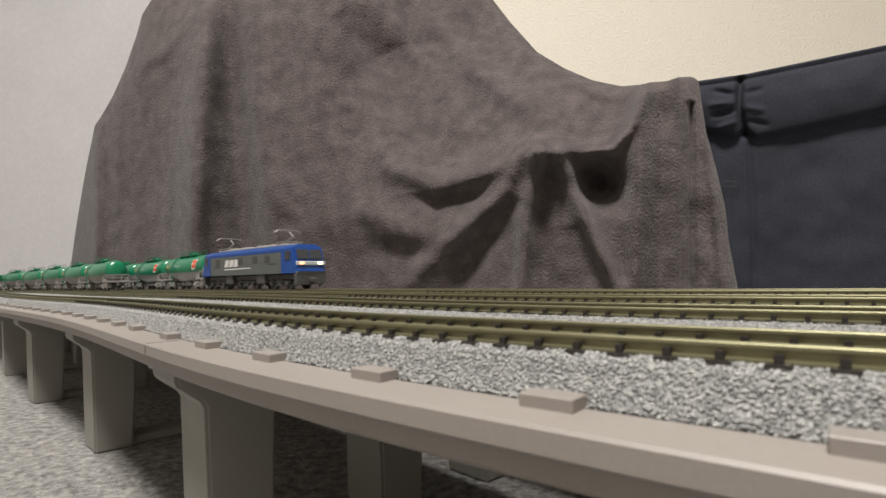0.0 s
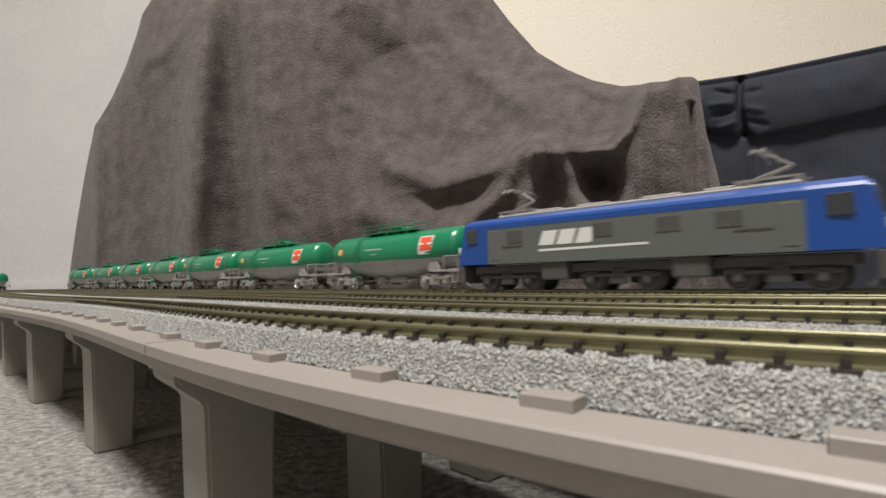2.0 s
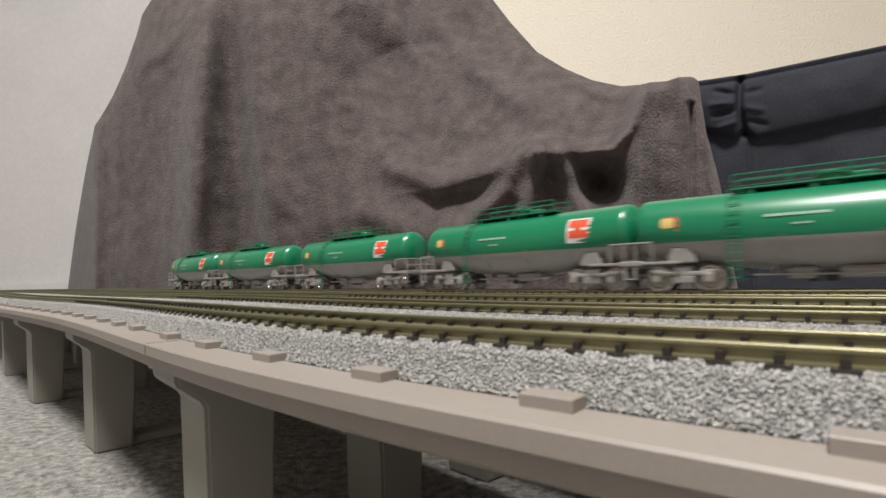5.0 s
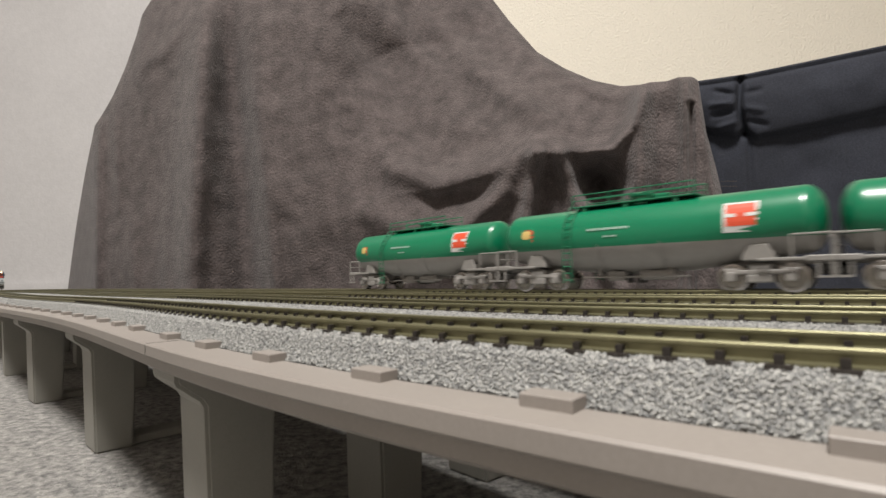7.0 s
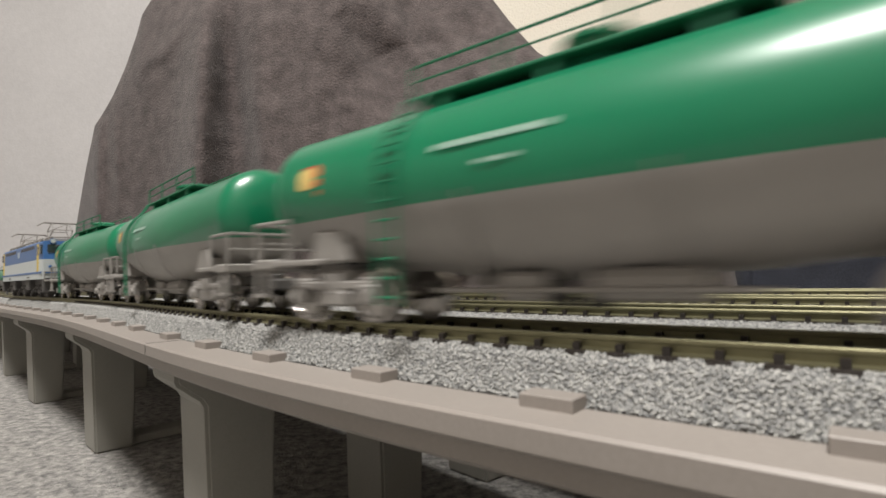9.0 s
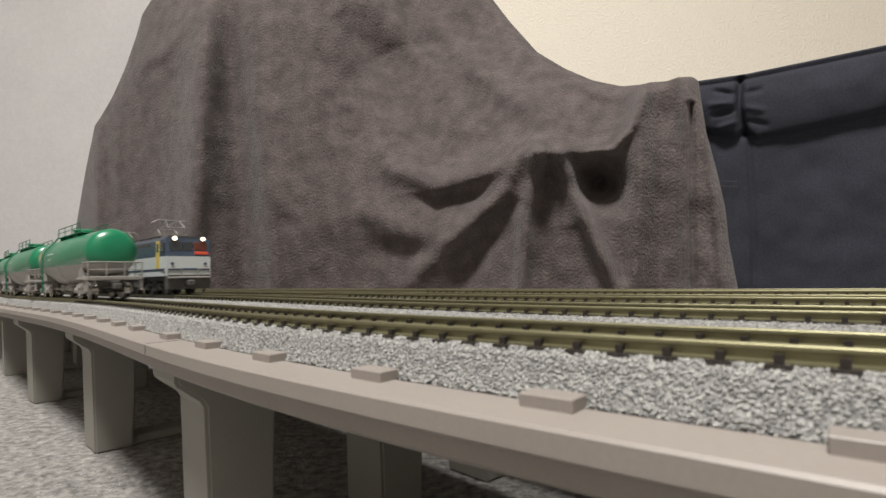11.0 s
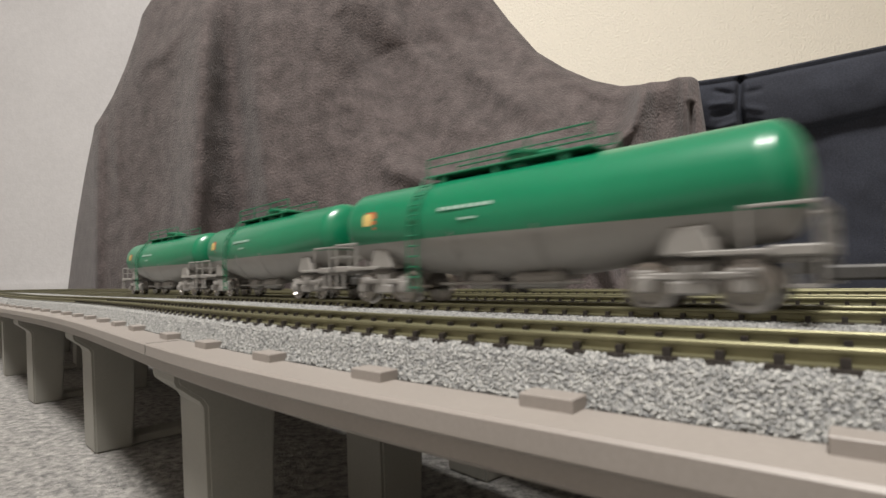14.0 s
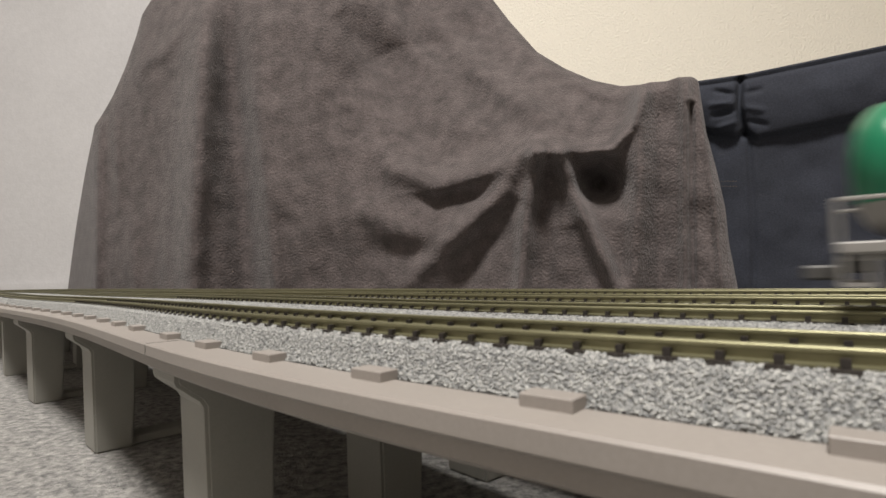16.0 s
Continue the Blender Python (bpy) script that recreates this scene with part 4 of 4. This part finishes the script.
# where the hind coupler of each locomotive is, seconds and millimetres along the line
RUN_BLUE = [(0.0, -346), (2.0, -117), (4.0, 110), (6.5, 405), (7.0, 460), (16.0, 1480)]
RUN_SKY = [(0.0, 1630), (7.0, 150), (7.5, 52), (8.0, -45.5), (8.5, -148), (9.0, -251), (9.2, -288), (11.3, -714), (12.5, -950), (16.0, -1640)]
RUN_SLATE = [(0.0, -2000), (8.0, -793), (8.5, -706), (9.2, -575), (11.3, -285), (12.5, -119), (14.0, 94), (15.0, 231), (15.3, 274), (15.6, 316), (16.0, 368)]


# hind end of the wagons that leave on the third track
RUN_LEAVING = [(0.0, -464), (0.6, -578), (1.2, -723), (1.8, -868), (4.0, -1380), (16.0, -4200)]


def place_at(run, t):
    """Smooth place between the given times (monotone cubic)."""
    ts, ps = [r[0] for r in run], [r[1] for r in run]
    v = [(ps[i + 1] - ps[i]) / (ts[i + 1] - ts[i]) for i in range(len(run) - 1)]
    m = [v[0]] + [2 / (1 / v[i - 1] + 1 / v[i]) for i in range(1, len(v))] + [v[-1]]
    i = max(0, min(len(v) - 1, int(np.searchsorted(ts, t, side="right")) - 1))
    h = ts[i + 1] - ts[i]
    u = (t - ts[i]) / h
    return ((2 * u ** 3 - 3 * u * u + 1) * ps[i] + (u ** 3 - 2 * u * u + u) * h * m[i] + (-2 * u ** 3 + 3 * u * u) * ps[i + 1] + (u ** 3 - u * u) * h * m[i + 1])


def run_train(cars, run, o, way, half_engine):
    for k, car in enumerate(cars):
        behind = -half_engine if k == 0 else PITCH * (k - 0.5)
        rows = []
        for i in range(65):
            t = i * 0.25
            rows.append((t, stand(place_at(run, t) - way * behind, o)))
        walk(car, rows)


def run_leaving():
    for k, car in enumerate(WAGONS_LEAVING):
        walk(car, [(i * 0.25, stand(place_at(RUN_LEAVING, i * 0.25) - PITCH * (k + 0.5), TRACKS["third"])) for i in range(65)])


def motions():
    run_leaving()
    run_train(TRAIN_BLUE, RUN_BLUE, TRACKS["far"], 1, 60.0)
    run_train(TRAIN_SKY, RUN_SKY, TRACKS["near"], -1, 55.0)
    run_train(TRAIN_SLATE, RUN_SLATE, TRACKS["second"], 1, 55.0)

# ---------------------------------------------------------------- small pieces of the viaducts
def deck_knobs():
    bm = bmesh.new()
    add_box(bm, 0.0, 4.4, 0.0, 2.4, -0.1, 1.0, 0.08)
    me = bpy.data.meshes.new("knob")
    bm.to_mesh(me)
    bm.free()
    me.materials.append(CONCRETE)
    for i in range(40):
        s = 16.35 - 18.04 * i if i < 7 else -116.7 - 18.26 * (i - 7)
        ob = new("knob", me)
        ob.parent = VIADUCTS[0]
        ob.matrix_world = stand(s, -44.2, -4.9)


def deck_joint():
    """Where two lengths of the near viaduct meet."""
    bm = bmesh.new()
    m = stand(-85.2, -48.07)
    add_box(bm, -0.06, 0.06, 0.2, 5.8, -4.95, -4.86, m=m)
    add_box(bm, -0.06, 0.06, -0.04, 0.1, -6.75, -5.1, m=m)
    part("joint", bm, BLACK, VIADUCTS[0], "thin dark joint between two lengths")


def lay_sleepers():
    shape = [(-0.85, -6.3, -2.2), (0.85, -6.3, -2.2), (0.85, 6.3, -2.2), (-0.85, 6.3, -2.2), (-0.8, -6.2, -1.2), (0.8, -6.2, -1.2), (0.8, 6.2, -1.2), (-0.8, 6.2, -1.2)]
    sides = ((4, 5, 6, 7), (0, 1, 5, 4), (1, 2, 6, 5), (2, 3, 7, 6), (3, 0, 4, 7))
    verts, faces = [], []
    for x, y, z in shape:
        verts.append((x * MM, y * MM, z * MM))
    faces += sides
    for yc in (-5.55, -4.15, 4.15, 5.55):                    # rail chairs
        k = len(verts)
        verts += [(x * MM, (yc + dy) * MM, z * MM) for z in (-1.21, -0.6) for x, dy in ((-0.28, -0.3), (0.28, -0.3), (0.28, 0.3), (-0.28, 0.3))]
        faces += [tuple(k + i for i in f) for f in sides]
    me = bpy.data.meshes.new("sleeper")
    me.from_pydata(verts, [], faces)
    me.materials.append(SLEEPER)
    gap = 3.349
    phase = {-33.0: -0.87, 0.0: 1.88, 33.0: -11.82, 66.0: -9.0}
    for v, tracks, count in ((0, (-33.0, 0.0), 85), (1, (33.0, 66.0), 60)):
        for o in tracks:
            east = phase[o] + 20 * gap
            for i in range(count):
                ob = new("sleeper", me)
                ob.parent = VIADUCTS[v]
                ob.matrix_world = stand(east - gap * i, o)
            rest_v, rest_f = [], []
            s = east - gap * count
            while s > -940.0:
                m = stand(s, o)
                k = len(rest_v)
                rest_v += [tuple(m @ Vector((x * MM, y * MM, z * MM))) for x, y, z in shape]
                rest_f += [tuple(k + i for i in f) for f in sides]
                s -= gap
            s = east + gap
            while s < LAP - 945.0:
                m = stand(s, o)
                k = len(rest_v)
                rest_v += [tuple(m @ Vector((x * MM, y * MM, z * MM))) for x, y, z in shape]
                rest_f += [tuple(k + i for i in f) for f in sides]
                s += gap
            more = bpy.data.meshes.new("sleeper_run")
            more.from_pydata(rest_v, [], rest_f)
            more.materials.append(SLEEPER)
            ob = new("sleeper_run", more)
            ob.parent = VIADUCTS[v]
            tagged(ob, kind="stuff")



def spread_grains():
    """Loose-looking grains on the ballast of the nearest viaduct."""
    rng = np.random.default_rng(7)
    for name, o0, o1, count, s0 in (("shoulder_gravel", -42.1, -38.6, 46000, -360.0), ("middle_gravel", -26.8, -6.6, 16000, -200.0)):
        s = s0 + (82.0 - s0) * rng.random(count) ** 0.75
        o = o0 + (o1 - o0) * rng.random(count)
        size = rng.uniform(0.11, 0.21, count)
        verts, faces = [], []
        for i in range(count):
            x, y, t = on_line(s[i], o[i])
            k = o[i]
            z = np.interp(k, [-42.1, -41.9, -39.9, -38.9, -25.5, -20.5, -12.5, -7.5], [-4.9, -4.7, -2.0, -1.4, -1.4, -2.1, -2.1, -1.4])
            r = size[i]
            tilt = rng.uniform(0, 6.28)
            c, n = math.cos(tilt), math.sin(tilt)
            j = rng.uniform(0.7, 1.2, 6)
            m = len(verts)
            for q, (dx, dy, dz) in enumerate(((1, 0, 0), (-1, 0, 0), (0, 1, 0), (0, -1, 0), (0, 0, 1), (0, 0, -1))):
                dx, dy, dz = dx * r * j[q], dy * r * j[q], dz * r * j[q] * 0.9
                verts.append(((x + dx * c - dy * n + 0.3 * dz) * MM, (y + dx * n + dy * c) * MM, RAIL + (z + dz + 0.05) * MM))
            faces += [(m, m + 2, m + 4), (m + 2, m + 1, m + 4), (m + 1, m + 3, m + 4), (m + 3, m, m + 4),
                      (m + 2, m, m + 5), (m + 1, m + 2, m + 5), (m + 3, m + 1, m + 5), (m, m + 3, m + 5)]
        me = bpy.data.meshes.new(name)
        me.from_pydata(verts, [], faces)
        me.materials.append(GRAIN)
        ob = new(name, me)
        ob.parent = VIADUCTS[0]
        tagged(ob, "mixed light and dark grey granite grains", kind="stuff")


deck_joint()
deck_knobs()
lay_sleepers()
spread_grains()
motions()
